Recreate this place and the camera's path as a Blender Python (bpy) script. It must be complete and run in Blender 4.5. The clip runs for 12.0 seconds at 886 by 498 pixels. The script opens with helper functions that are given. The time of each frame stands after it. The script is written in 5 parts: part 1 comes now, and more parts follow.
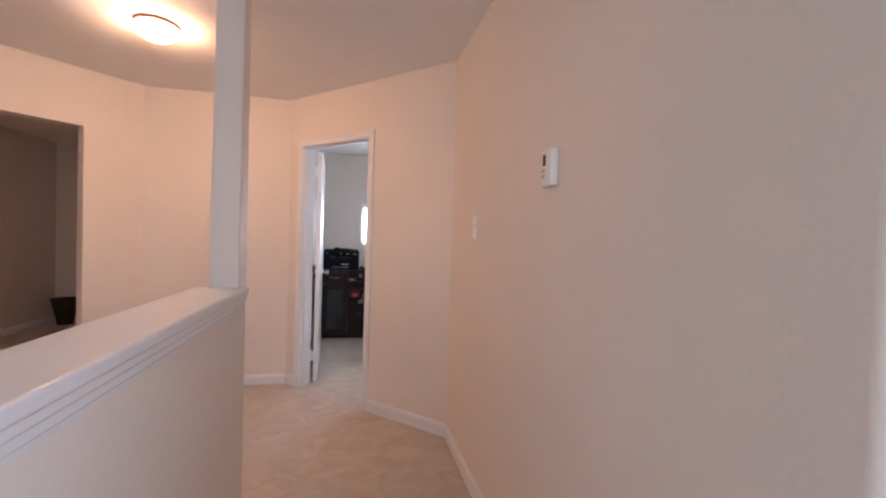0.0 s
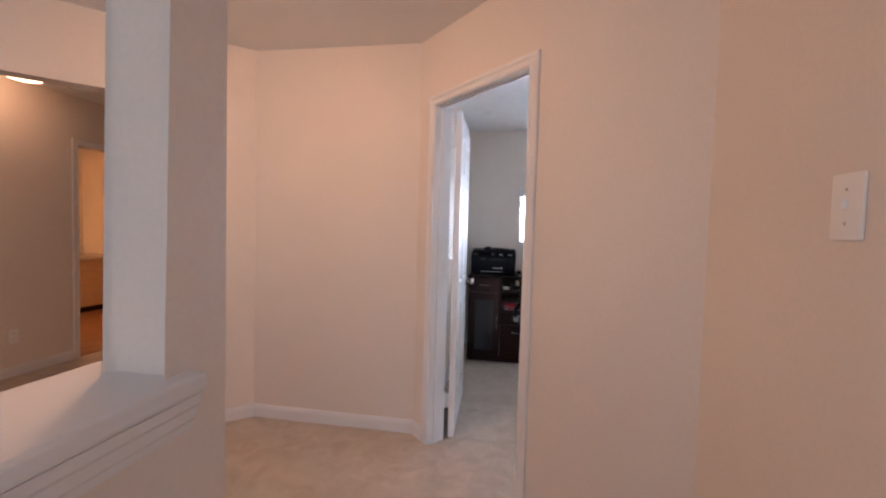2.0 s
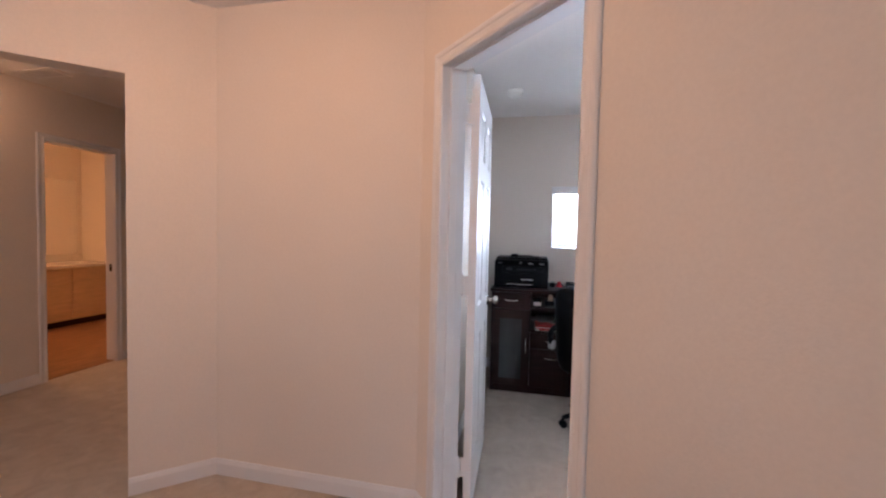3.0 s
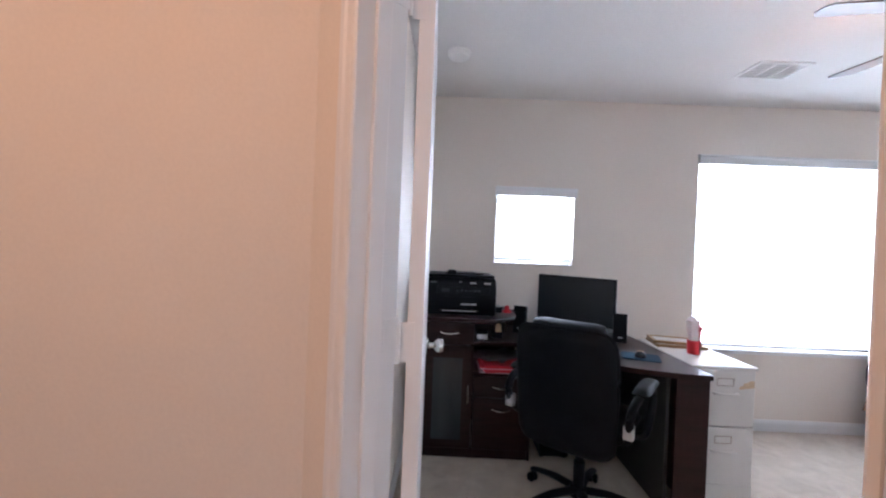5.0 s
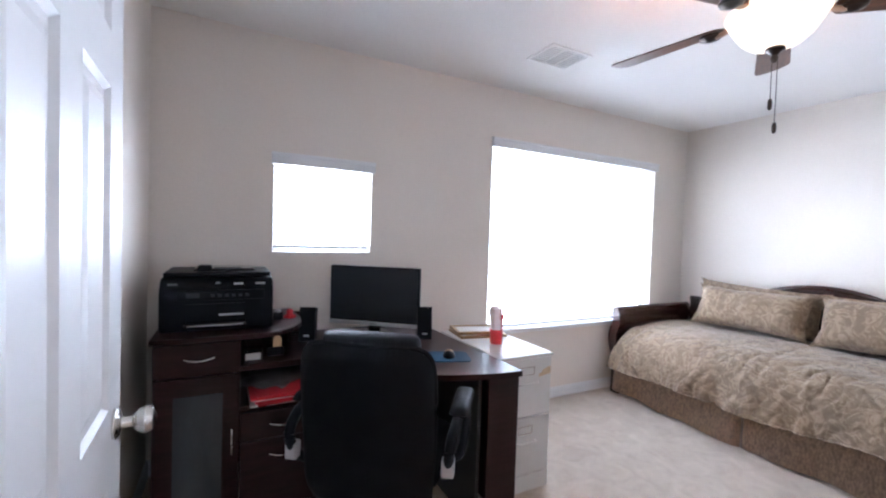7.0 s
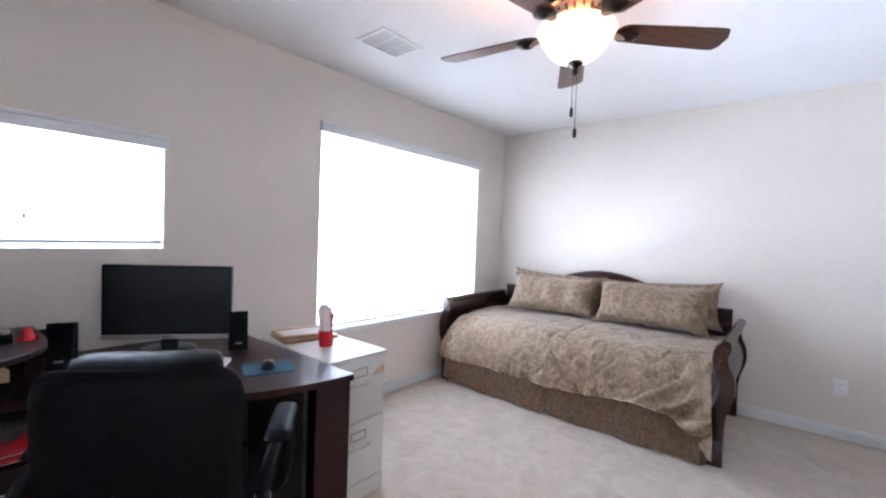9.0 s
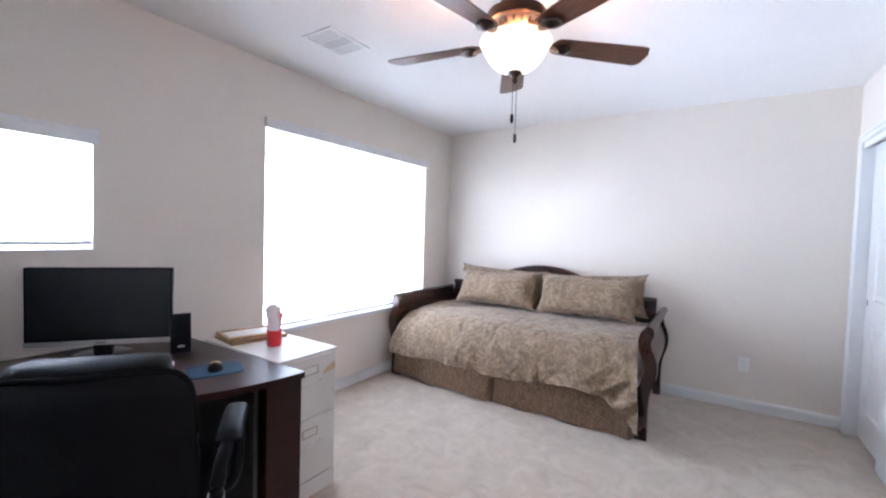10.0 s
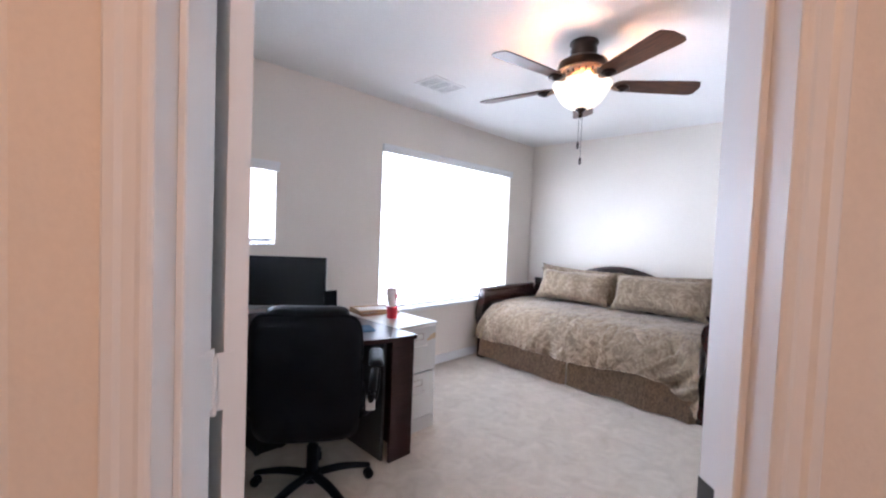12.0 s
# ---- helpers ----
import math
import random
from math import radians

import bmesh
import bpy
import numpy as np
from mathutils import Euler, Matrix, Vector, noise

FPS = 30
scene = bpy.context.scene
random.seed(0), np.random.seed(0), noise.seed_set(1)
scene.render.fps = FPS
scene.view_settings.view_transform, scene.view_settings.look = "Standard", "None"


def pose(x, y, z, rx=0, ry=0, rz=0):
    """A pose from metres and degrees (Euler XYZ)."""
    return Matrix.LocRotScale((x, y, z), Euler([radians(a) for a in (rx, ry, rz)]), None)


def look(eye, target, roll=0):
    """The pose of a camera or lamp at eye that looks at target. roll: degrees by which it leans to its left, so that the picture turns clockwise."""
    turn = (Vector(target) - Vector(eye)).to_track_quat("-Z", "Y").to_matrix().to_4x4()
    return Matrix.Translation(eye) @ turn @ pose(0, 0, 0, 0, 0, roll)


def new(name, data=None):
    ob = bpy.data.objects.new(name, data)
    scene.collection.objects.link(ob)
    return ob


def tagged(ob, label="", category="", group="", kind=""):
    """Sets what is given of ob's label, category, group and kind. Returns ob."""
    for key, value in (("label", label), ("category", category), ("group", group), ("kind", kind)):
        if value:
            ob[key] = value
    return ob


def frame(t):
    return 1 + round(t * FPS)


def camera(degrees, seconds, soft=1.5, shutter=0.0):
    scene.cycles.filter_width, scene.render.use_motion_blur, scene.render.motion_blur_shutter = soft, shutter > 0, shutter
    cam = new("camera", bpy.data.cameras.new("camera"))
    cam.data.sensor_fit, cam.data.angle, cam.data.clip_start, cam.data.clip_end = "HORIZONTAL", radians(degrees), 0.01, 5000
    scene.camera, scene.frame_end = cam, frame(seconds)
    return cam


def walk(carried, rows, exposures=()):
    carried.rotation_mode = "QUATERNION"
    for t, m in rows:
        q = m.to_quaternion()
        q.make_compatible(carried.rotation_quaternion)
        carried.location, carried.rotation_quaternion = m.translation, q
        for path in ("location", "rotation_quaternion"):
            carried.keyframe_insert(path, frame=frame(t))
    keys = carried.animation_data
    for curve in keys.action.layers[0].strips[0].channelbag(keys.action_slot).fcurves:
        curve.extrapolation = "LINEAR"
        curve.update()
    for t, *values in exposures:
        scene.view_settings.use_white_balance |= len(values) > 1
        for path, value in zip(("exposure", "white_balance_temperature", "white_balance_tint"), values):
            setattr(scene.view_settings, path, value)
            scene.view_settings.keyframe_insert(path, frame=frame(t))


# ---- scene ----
cam = camera(94.1, 12.0, soft=2.2)
PATH = [
    (0, (0.491, 2.452, 1.29), (0.924, 4.404, 1.245), 1.8),
    (0.5, (0.49, 2.738, 1.282), (0.693, 4.727, 1.229), 1.3),
    (1, (0.513, 3.055, 1.291), (0.508, 5.054, 1.224), 1.4),
    (1.5, (0.503, 3.375, 1.289), (0.363, 5.37, 1.214), 1.6),
    (2, (0.54, 3.693, 1.296), (0.215, 5.665, 1.208), 1.6),
    (2.5, (0.529, 4.032, 1.325), (0.085, 5.979, 1.228), 1.2),
    (4.5, (0.299, 5.123, 1.276), (0.03, 7.105, 1.27), 2.8),
    (5, (0.275, 5.272, 1.298), (0.247, 7.272, 1.285), 2.3),
    (5.5, (0.295, 5.447, 1.294), (0.514, 7.434, 1.275), 2.0),
    (6, (0.325, 5.618, 1.305), (0.787, 7.564, 1.263), 1.9),
    (6.5, (0.368, 5.713, 1.32), (1.059, 7.589, 1.264), 1.8),
    (7, (0.403, 5.827, 1.315), (1.323, 7.602, 1.254), 1.9),
    (7.5, (0.447, 5.912, 1.315), (1.566, 7.569, 1.25), 1.9),
    (9.5, (0.516, 5.926, 1.306), (2.131, 7.104, 1.239), 1.9),
    (10, (0.451, 5.881, 1.321), (2.128, 6.967, 1.246), 1.7),
    (10.5, (0.373, 5.845, 1.317), (2.076, 6.891, 1.247), 1.7),
    (11, (0.269, 5.773, 1.321), (1.944, 6.863, 1.245), 1.8),
    (11.5, (0.107, 5.655, 1.322), (1.699, 6.866, 1.246), 1.9),
    (12, (-0.025, 5.516, 1.322), (1.398, 6.921, 1.243), 2.3),
]
walk(cam, [(t, look(eye, target, roll)) for t, eye, target, roll in PATH],
     [(0, 0.15, 5600, 9), (1, 0.05, 5600, 9), (2, -0.08, 5600, 9), (2.5, -0.08, 5600, 9), (4.5, 0.0, 5600, 9), (12, 0.0, 5600, 9)])

# world, large lights
world = bpy.data.worlds.new("sky")
scene.world = world
world.use_nodes = True
_n, _l = world.node_tree.nodes, world.node_tree.links
_sky = _n.new("ShaderNodeTexSky")
_sky.sky_type, _sky.sun_disc = "NISHITA", False
_sky.sun_elevation, _sky.sun_rotation = radians(50), radians(200)
_l.new(_sky.outputs[0], _n["Background"].inputs[0])
_n["Background"].inputs[1].default_value = 0.1


def window_light(name, centre, facing, width, height, watts, colour, spread=180):
    data = bpy.data.lights.new(name, "AREA")
    data.shape, data.size, data.size_y, data.energy, data.color = "RECTANGLE", width, height, watts, colour
    data.spread = radians(spread)
    ob = new(name, data)
    ob.matrix_world = look(centre, Vector(centre) + Vector(facing))
    return ob


DAY = (0.86, 0.91, 1.04)
window_light("window_light_large", (2.85, 8.60, 1.33), (-0.1, -1, 0), 1.4, 1.40, 17, DAY)
window_light("window_light_ground_bounce", (3.0, 9.3, 0.30), (-0.45, -1, 0.9), 1.7, 0.9, 490, DAY, 130)
window_light("window_light_sky", (2.9, 9.25, 2.35), (-0.2, -1, -0.8), 1.7, 0.9, 36, DAY, 120)
window_light("window_light_small", (0.92, 8.555, 1.475), (0, -1, 0), 0.59, 0.57, 30, DAY)
window_light("window_light_landing", (0.95, 0.72, 1.42), (0, 1, 0), 1.4, 1.3, 13, (0.96, 0.92, 0.95))
window_light("window_light_stairs", (-1.25, 0.72, 1.42), (0, 1, 0), 1.6, 1.3, 11, (0.96, 0.92, 0.95))
window_light("window_light_alcove", (2.98, 1.75, 1.4), (-1, 0, 0), 1.2, 1.3, 24, (0.88, 0.88, 1.0))

# ---- materials ----


def material(name, colour, rough=0.6, metal=0.0, spread=0.06, scale=6.0, fine=0.0, fine_scale=200.0, bump=0.0, bump_scale=200.0,
             stretch=(1, 1, 1), coat=0.0, sheen=0.0, spec=0.5, emit=None, power=0.0, second=None, translucent=0.0):
    """A paint-like surface: broad and fine variation of the colour, and fine relief."""
    m = bpy.data.materials.new(name)
    m.use_nodes = True
    n, l = m.node_tree.nodes, m.node_tree.links
    b = n["Principled BSDF"]
    b.inputs["Roughness"].default_value, b.inputs["Metallic"].default_value = rough, metal
    b.inputs["Specular IOR Level"].default_value = spec
    b.inputs["Coat Weight"].default_value, b.inputs["Sheen Weight"].default_value = coat, sheen
    tc, mp = n.new("ShaderNodeTexCoord"), n.new("ShaderNodeMapping")
    mp.inputs["Scale"].default_value = stretch
    l.new(tc.outputs["Object"], mp.inputs[0])
    big = n.new("ShaderNodeTexNoise")
    big.inputs["Scale"].default_value, big.inputs["Detail"].default_value = scale, 5
    l.new(mp.outputs[0], big.inputs[0])
    ramp = n.new("ShaderNodeValToRGB")
    hi = second or tuple(min(1, c * (1 + spread)) for c in colour)
    lo = colour if second else tuple(c * (1 - spread) for c in colour)
    ramp.color_ramp.elements[0].position, ramp.color_ramp.elements[1].position = 0.3, 0.7
    ramp.color_ramp.elements[0].color, ramp.color_ramp.elements[1].color = (*lo, 1), (*hi, 1)
    l.new(big.outputs[0], ramp.inputs[0])
    out = ramp.outputs[0]
    if fine:
        small = n.new("ShaderNodeTexNoise")
        small.inputs["Scale"].default_value, small.inputs["Detail"].default_value = fine_scale, 3
        l.new(mp.outputs[0], small.inputs[0])
        r2 = n.new("ShaderNodeMapRange")
        r2.inputs[1].default_value, r2.inputs[2].default_value = 0.3, 0.7
        r2.inputs[3].default_value, r2.inputs[4].default_value = 1 - fine, 1 + fine
        l.new(small.outputs[0], r2.inputs[0])
        mul = n.new("ShaderNodeVectorMath")
        mul.operation = "SCALE"
        l.new(out, mul.inputs[0])
        l.new(r2.outputs[0], mul.inputs["Scale"])
        out = mul.outputs[0]
    l.new(out, b.inputs["Base Color"])
    if bump:
        bn, bp = n.new("ShaderNodeTexNoise"), n.new("ShaderNodeBump")
        bn.inputs["Scale"].default_value, bn.inputs["Detail"].default_value = bump_scale, 3
        bp.inputs["Strength"].default_value, bp.inputs["Distance"].default_value = min(1, bump), 0.002
        l.new(mp.outputs[0], bn.inputs[0])
        l.new(bn.outputs[0], bp.inputs["Height"])
        l.new(bp.outputs[0], b.inputs["Normal"])
    if emit:
        b.inputs["Emission Color"].default_value, b.inputs["Emission Strength"].default_value = (*emit, 1), power
    if translucent:
        tr, mx = n.new("ShaderNodeBsdfTranslucent"), n.new("ShaderNodeMixShader")
        tr.inputs[0].default_value = (*colour, 1)
        mx.inputs[0].default_value = translucent
        l.new(b.outputs[0], mx.inputs[1])
        l.new(tr.outputs[0], mx.inputs[2])
        l.new(mx.outputs[0], n["Material Output"].inputs[0])
    return m


WALL = material("wall_paint", (0.765, 0.700, 0.630), 0.62, spread=0.025, scale=1.3, fine=0.02, fine_scale=90, bump=0.25, bump_scale=160)
CEIL = material("ceiling_paint", (0.85, 0.835, 0.815), 0.8, spread=0.02, scale=1.5, fine=0.03, fine_scale=120, bump=0.5, bump_scale=110)
TRIM = material("white_trim_paint", (0.77, 0.77, 0.775), 0.4, spread=0.02, scale=4, bump=0.05, bump_scale=60, spec=0.4)
PLASTIC = material("white_plastic", (0.86, 0.855, 0.835), 0.35, spread=0.015)
DARKWOOD = material("espresso_laminate", (0.020, 0.007, 0.007), 0.34, spec=0.22, spread=0.3, scale=5, fine=0.2, fine_scale=60, stretch=(1, 1, 8), bump=0.05)
CHERRY = material("dark_cherry_wood", (0.030, 0.008, 0.006), 0.25, spread=0.4, scale=6, fine=0.2, fine_scale=50, stretch=(6, 1, 1), coat=0.3)
BLADEWOOD = material("walnut_blade", (0.085, 0.034, 0.018), 0.32, spec=0.4, spread=0.45, scale=7, fine=0.25, fine_scale=40, stretch=(1, 9, 1))
BRONZE = material("oil_rubbed_bronze", (0.035, 0.022, 0.016), 0.35, metal=0.8, spread=0.3, scale=12)
COPPER = material("brushed_copper_bronze", (0.46, 0.31, 0.22), 0.4, metal=0.8, spread=0.2, scale=20)
BLACKLEATHER = material("black_leather", (0.0065, 0.007, 0.009), 0.5, spread=0.2, scale=8, bump=0.3, bump_scale=180, spec=0.06)
BLACKPLASTIC = material("black_plastic", (0.007, 0.008, 0.011), 0.4, spread=0.15, scale=10, spec=0.07)
BLACKGLOSS = material("gloss_black_plastic", (0.008, 0.010, 0.014), 0.1, spread=0.1, coat=0.5)
SCREEN = material("dark_screen", (0.008, 0.010, 0.016), 0.35, spread=0.1)
SILVER = material("silver_plastic", (0.5, 0.5, 0.5), 0.35, metal=0.4, spread=0.05)
CHROME = material("satin_nickel", (0.62, 0.60, 0.57), 0.25, metal=1.0, spread=0.04)
GREYMETAL = material("grey_painted_steel", (0.60, 0.59, 0.56), 0.4, spread=0.03, scale=8, fine=0.02)
CHARCOAL = material("unlit_panel_charcoal", (0.040, 0.041, 0.042), 0.5, spread=0.15, scale=4, spec=0.3)
GAP = material("shadowed_recess", (0.05, 0.045, 0.04), 0.7)
VENTSHADE = material("vent_shade_grey", (0.50, 0.50, 0.50), 0.7)
GLASSDARK = material("frosted_glass_dark", (0.05, 0.055, 0.06), 0.16, spread=0.3, scale=4, stretch=(1, 1, 0.3))
RED = material("red_plastic", (0.55, 0.02, 0.03), 0.4, spread=0.1)
REDPAPER = material("red_folder_card", (0.50, 0.02, 0.03), 0.5, spread=0.1)
PAPER = material("white_paper", (0.75, 0.74, 0.72), 0.7, spread=0.04)
GREYPAPER = material("grey_papers", (0.14, 0.14, 0.145), 0.6, spread=0.2, scale=15)
BLUEPAD = material("blue_mouse_mat", (0.003, 0.048, 0.098), 0.8, spread=0.08)
GOLD = material("gilt_frame_wood", (0.36, 0.235, 0.115), 0.4, metal=0.3, spread=0.2, scale=20)
STICKER = material("tan_sticker_paper", (0.56, 0.42, 0.27), 0.7, spread=0.12, scale=40)
PICTURE = material("faded_print", (0.62, 0.60, 0.56), 0.5, spread=0.06, scale=20)
TANWOOD = material("varnished_oak", (0.42, 0.20, 0.09), 0.35, spread=0.25, scale=5, fine=0.15, fine_scale=40, stretch=(8, 1, 1))
MAPLE = material("maple_cabinet", (0.60, 0.43, 0.27), 0.4, spread=0.1, scale=5, stretch=(1, 1, 6))
COUNTER = material("cultured_marble", (0.72, 0.68, 0.62), 0.2, spread=0.06, scale=9)
VINYL = material("wood_vinyl_floor", (0.30, 0.15, 0.075), 0.35, spread=0.3, scale=4, stretch=(6, 1, 1), fine=0.1, fine_scale=60)
WICKER = material("dark_wicker", (0.03, 0.018, 0.012), 0.6, spread=0.3, scale=30, bump=0.6, bump_scale=90)
BLIND = material("white_blind_slat", (0.93, 0.93, 0.93), 0.4, spread=0.005, translucent=0.5)
GLOW = material("lit_alabaster_glass", (0.8, 0.7, 0.6), 0.4, emit=(1.0, 0.80, 0.60), power=1.05)
GLOWHALL = material("lit_opal_glass", (0.8, 0.7, 0.6), 0.4, emit=(1.0, 0.50, 0.255), power=128.0)
GLOWFAR = material("lit_opal_glass_far", (0.8, 0.7, 0.6), 0.4, emit=(1.0, 0.48, 0.24), power=14.0)
GLOWBATH = material("lit_opal_glass_bath", (0.8, 0.7, 0.6), 0.4, emit=(1.0, 0.42, 0.15), power=85.0)
BULB = material("lit_bulb", (0.9, 0.8, 0.7), 0.4, emit=(1.0, 0.42, 0.17), power=420.0)
DAYLIGHT = material("bright_overcast_distance", (0.8, 0.8, 0.8), 0.9, emit=(0.93, 0.95, 1.0), power=5.0)
MIRROR = material("mirror_silver", (0.85, 0.85, 0.85), 0.02, metal=1.0, spread=0.0)
CORD = material("white_cord", (0.7, 0.7, 0.68), 0.7)


def carpet_material():
    m = material("beige_carpet", (0.43, 0.358, 0.282), 0.95, second=(0.575, 0.497, 0.41), scale=7.5, fine=0.16, fine_scale=420, bump=1.0, bump_scale=350, sheen=0.25)
    n, l = m.node_tree.nodes, m.node_tree.links
    for node in n:
        if node.type == "TEX_NOISE" and abs(node.inputs["Scale"].default_value - 7.5) < 0.01:
            node.inputs["Distortion"].default_value = 0.9
            node.inputs["Roughness"].default_value = 0.62
    return m


def fabric_material(name, dark, light, scale, stretch=(1, 1, 1)):
    """A woven brocade: scrolls of a lighter thread on a darker ground."""
    m = material(name, dark, 0.85, spread=0.12, scale=3, fine=0.12, fine_scale=500, bump=0.4, bump_scale=400, sheen=0.2, stretch=stretch)
    n, l = m.node_tree.nodes, m.node_tree.links
    b = n["Principled BSDF"]
    ground = b.inputs["Base Color"].links[0].from_socket
    tc, mp = n.new("ShaderNodeTexCoord"), n.new("ShaderNodeMapping")
    mp.inputs["Scale"].default_value = stretch
    l.new(tc.outputs["Object"], mp.inputs[0])
    warp = n.new("ShaderNodeTexNoise")
    warp.inputs["Scale"].default_value = scale * 0.5
    add = n.new("ShaderNodeMixRGB")
    add.blend_type, add.inputs[0].default_value = "ADD", 0.18
    l.new(mp.outputs[0], warp.inputs[0])
    l.new(mp.outputs[0], add.inputs[1])
    l.new(warp.outputs[1], add.inputs[2])
    scroll = n.new("ShaderNodeTexNoise")
    scroll.inputs["Scale"].default_value, scroll.inputs["Detail"].default_value, scroll.inputs["Distortion"].default_value = scale, 1.5, 2.6
    l.new(add.outputs[0], scroll.inputs[0])
    ramp = n.new("ShaderNodeValToRGB")
    ramp.color_ramp.elements[0].position, ramp.color_ramp.elements[1].position = 0.42, 0.60
    l.new(scroll.outputs[0], ramp.inputs[0])
    mix = n.new("ShaderNodeMixRGB")
    l.new(ramp.outputs[0], mix.inputs[0])
    l.new(ground, mix.inputs[1])
    mix.inputs[2].default_value = (*light, 1)
    l.new(mix.outputs[0], b.inputs["Base Color"])
    # broad crumples of the quilted cloth under the fine weave
    crease, soft_bump = n.new("ShaderNodeTexNoise"), n.new("ShaderNodeBump")
    crease.inputs["Scale"].default_value, crease.inputs["Detail"].default_value, crease.inputs["Distortion"].default_value = 9, 3, 1.4
    soft_bump.inputs["Strength"].default_value, soft_bump.inputs["Distance"].default_value = 0.45, 0.04
    l.new(tc.outputs["Object"], crease.inputs[0])
    l.new(crease.outputs[0], soft_bump.inputs["Height"])
    weave = b.inputs["Normal"].links[0].from_node
    l.new(soft_bump.outputs[0], weave.inputs["Normal"])
    return m


CARPET = carpet_material()
BROCADE = fabric_material("brocade_taupe", (0.192, 0.134, 0.084), (0.302, 0.224, 0.148), 12)
SKIRT = material("brown_woven_skirt", (0.275, 0.180, 0.115), 0.9, spread=0.2, scale=30, fine=0.34, fine_scale=90, stretch=(1, 1, 0.5), bump=0.4, bump_scale=300, sheen=0.2)


def glass_material():
    m = bpy.data.materials.new("window_glass")
    m.use_nodes = True
    n, l = m.node_tree.nodes, m.node_tree.links
    tr, gl, mx = n.new("ShaderNodeBsdfTransparent"), n.new("ShaderNodeBsdfGlossy"), n.new("ShaderNodeMixShader")
    gl.inputs["Roughness"].default_value = 0.02
    mx.inputs[0].default_value = 0.06
    l.new(tr.outputs[0], mx.inputs[1])
    l.new(gl.outputs[0], mx.inputs[2])
    l.new(mx.outputs[0], n["Material Output"].inputs[0])
    return m


GLASS = glass_material()

# ---- builders ----


def part(name, bm, mat, parent=None, label="", smooth=False):
    """Links a bmesh as one mesh object under a thing or a part."""
    bmesh.ops.recalc_face_normals(bm, faces=bm.faces)
    me = bpy.data.meshes.new(name)
    bm.to_mesh(me)
    bm.free()
    me.materials.append(mat)
    if smooth:
        me.polygons.foreach_set("use_smooth", [True] * len(me.polygons))
        me.set_sharp_from_angle(angle=radians(40))
    ob = new(name, me)
    if parent:
        ob.parent = parent
    if label:
        tagged(ob, label)
    return ob


def thing(name, m, label, category, group="", kind=""):
    ob = new(name)
    ob.empty_display_size = 0.1
    ob.matrix_world = m
    return tagged(ob, label, category, group, kind)


def box(x0, x1, y0, y1, z0, z1, bevel=0.0, seg=2, bm=None):
    bm = bm or bmesh.new()
    m = Matrix.Translation(((x0 + x1) / 2, (y0 + y1) / 2, (z0 + z1) / 2)) @ Matrix.Diagonal((abs(x1 - x0), abs(y1 - y0), abs(z1 - z0), 1))
    made = bmesh.ops.create_cube(bm, size=1, matrix=m)
    if bevel:
        edges = {e for v in made["verts"] for e in v.link_edges}
        bmesh.ops.bevel(bm, geom=list(edges), offset=bevel, segments=seg, profile=0.5, affect="EDGES")
    return bm


def lathe(profile, steps=32, bm=None, centre=(0, 0, 0), ring_shape=False):
    """Turns (radius, z) pairs round the z axis; a ring shape joins its last pair to the first."""
    bm = bm or bmesh.new()
    rings = []
    for r, z in profile:
        rings.append([bm.verts.new((centre[0] + r * math.cos(2 * math.pi * i / steps), centre[1] + r * math.sin(2 * math.pi * i / steps), centre[2] + z)) for i in range(steps)])
    for a, b in zip(rings, rings[1:]):
        for i in range(steps):
            j = (i + 1) % steps
            bm.faces.new((a[i], a[j], b[j], b[i]))
    if ring_shape:
        for i in range(steps):
            j = (i + 1) % steps
            bm.faces.new((rings[-1][i], rings[-1][j], rings[0][j], rings[0][i]))
        return bm
    for ring in (rings[0], rings[-1]):
        bm.faces.new(ring)
    return bm


def prism(outline, z0, z1, bevel=0.0, bm=None, turn=None):
    """Raises an outline of (x, y) pairs from z0 to z1, then turns it by a matrix."""
    bm = bm or bmesh.new()
    low = [bm.verts.new((x, y, z0)) for x, y in outline]
    top = [bm.verts.new((x, y, z1)) for x, y in outline]
    n = len(outline)
    faces = [bm.faces.new(low[::-1]), bm.faces.new(top)]
    for i in range(n):
        bm.faces.new((low[i], low[(i + 1) % n], top[(i + 1) % n], top[i]))
    if bevel:
        edges = {e for f in faces for e in f.edges}
        bmesh.ops.bevel(bm, geom=list(edges), offset=bevel, segments=2, profile=0.5, affect="EDGES")
    if turn:
        bmesh.ops.transform(bm, matrix=turn, verts=bm.verts)
    return bm


def tube(points, radius, steps=10, bm=None, flat=1.0):
    """A round bar along points."""
    bm = bm or bmesh.new()
    pts = [Vector(p) for p in points]
    rings = []
    for i, p in enumerate(pts):
        way = (pts[min(i + 1, len(pts) - 1)] - pts[max(i - 1, 0)]).normalized()
        side = way.cross(Vector((0, 0, 1)))
        side = side.normalized() if side.length > 1e-3 else Vector((1, 0, 0))
        up = side.cross(way).normalized()
        r = radius[i] if isinstance(radius, (list, tuple)) else radius
        rings.append([bm.verts.new(p + side * r * math.cos(2 * math.pi * k / steps) + up * r * flat * math.sin(2 * math.pi * k / steps)) for k in range(steps)])
    for a, b in zip(rings, rings[1:]):
        for k in range(steps):
            bm.faces.new((a[k], a[(k + 1) % steps], b[(k + 1) % steps], b[k]))
    bm.faces.new(rings[0])
    bm.faces.new(rings[-1])
    return bm


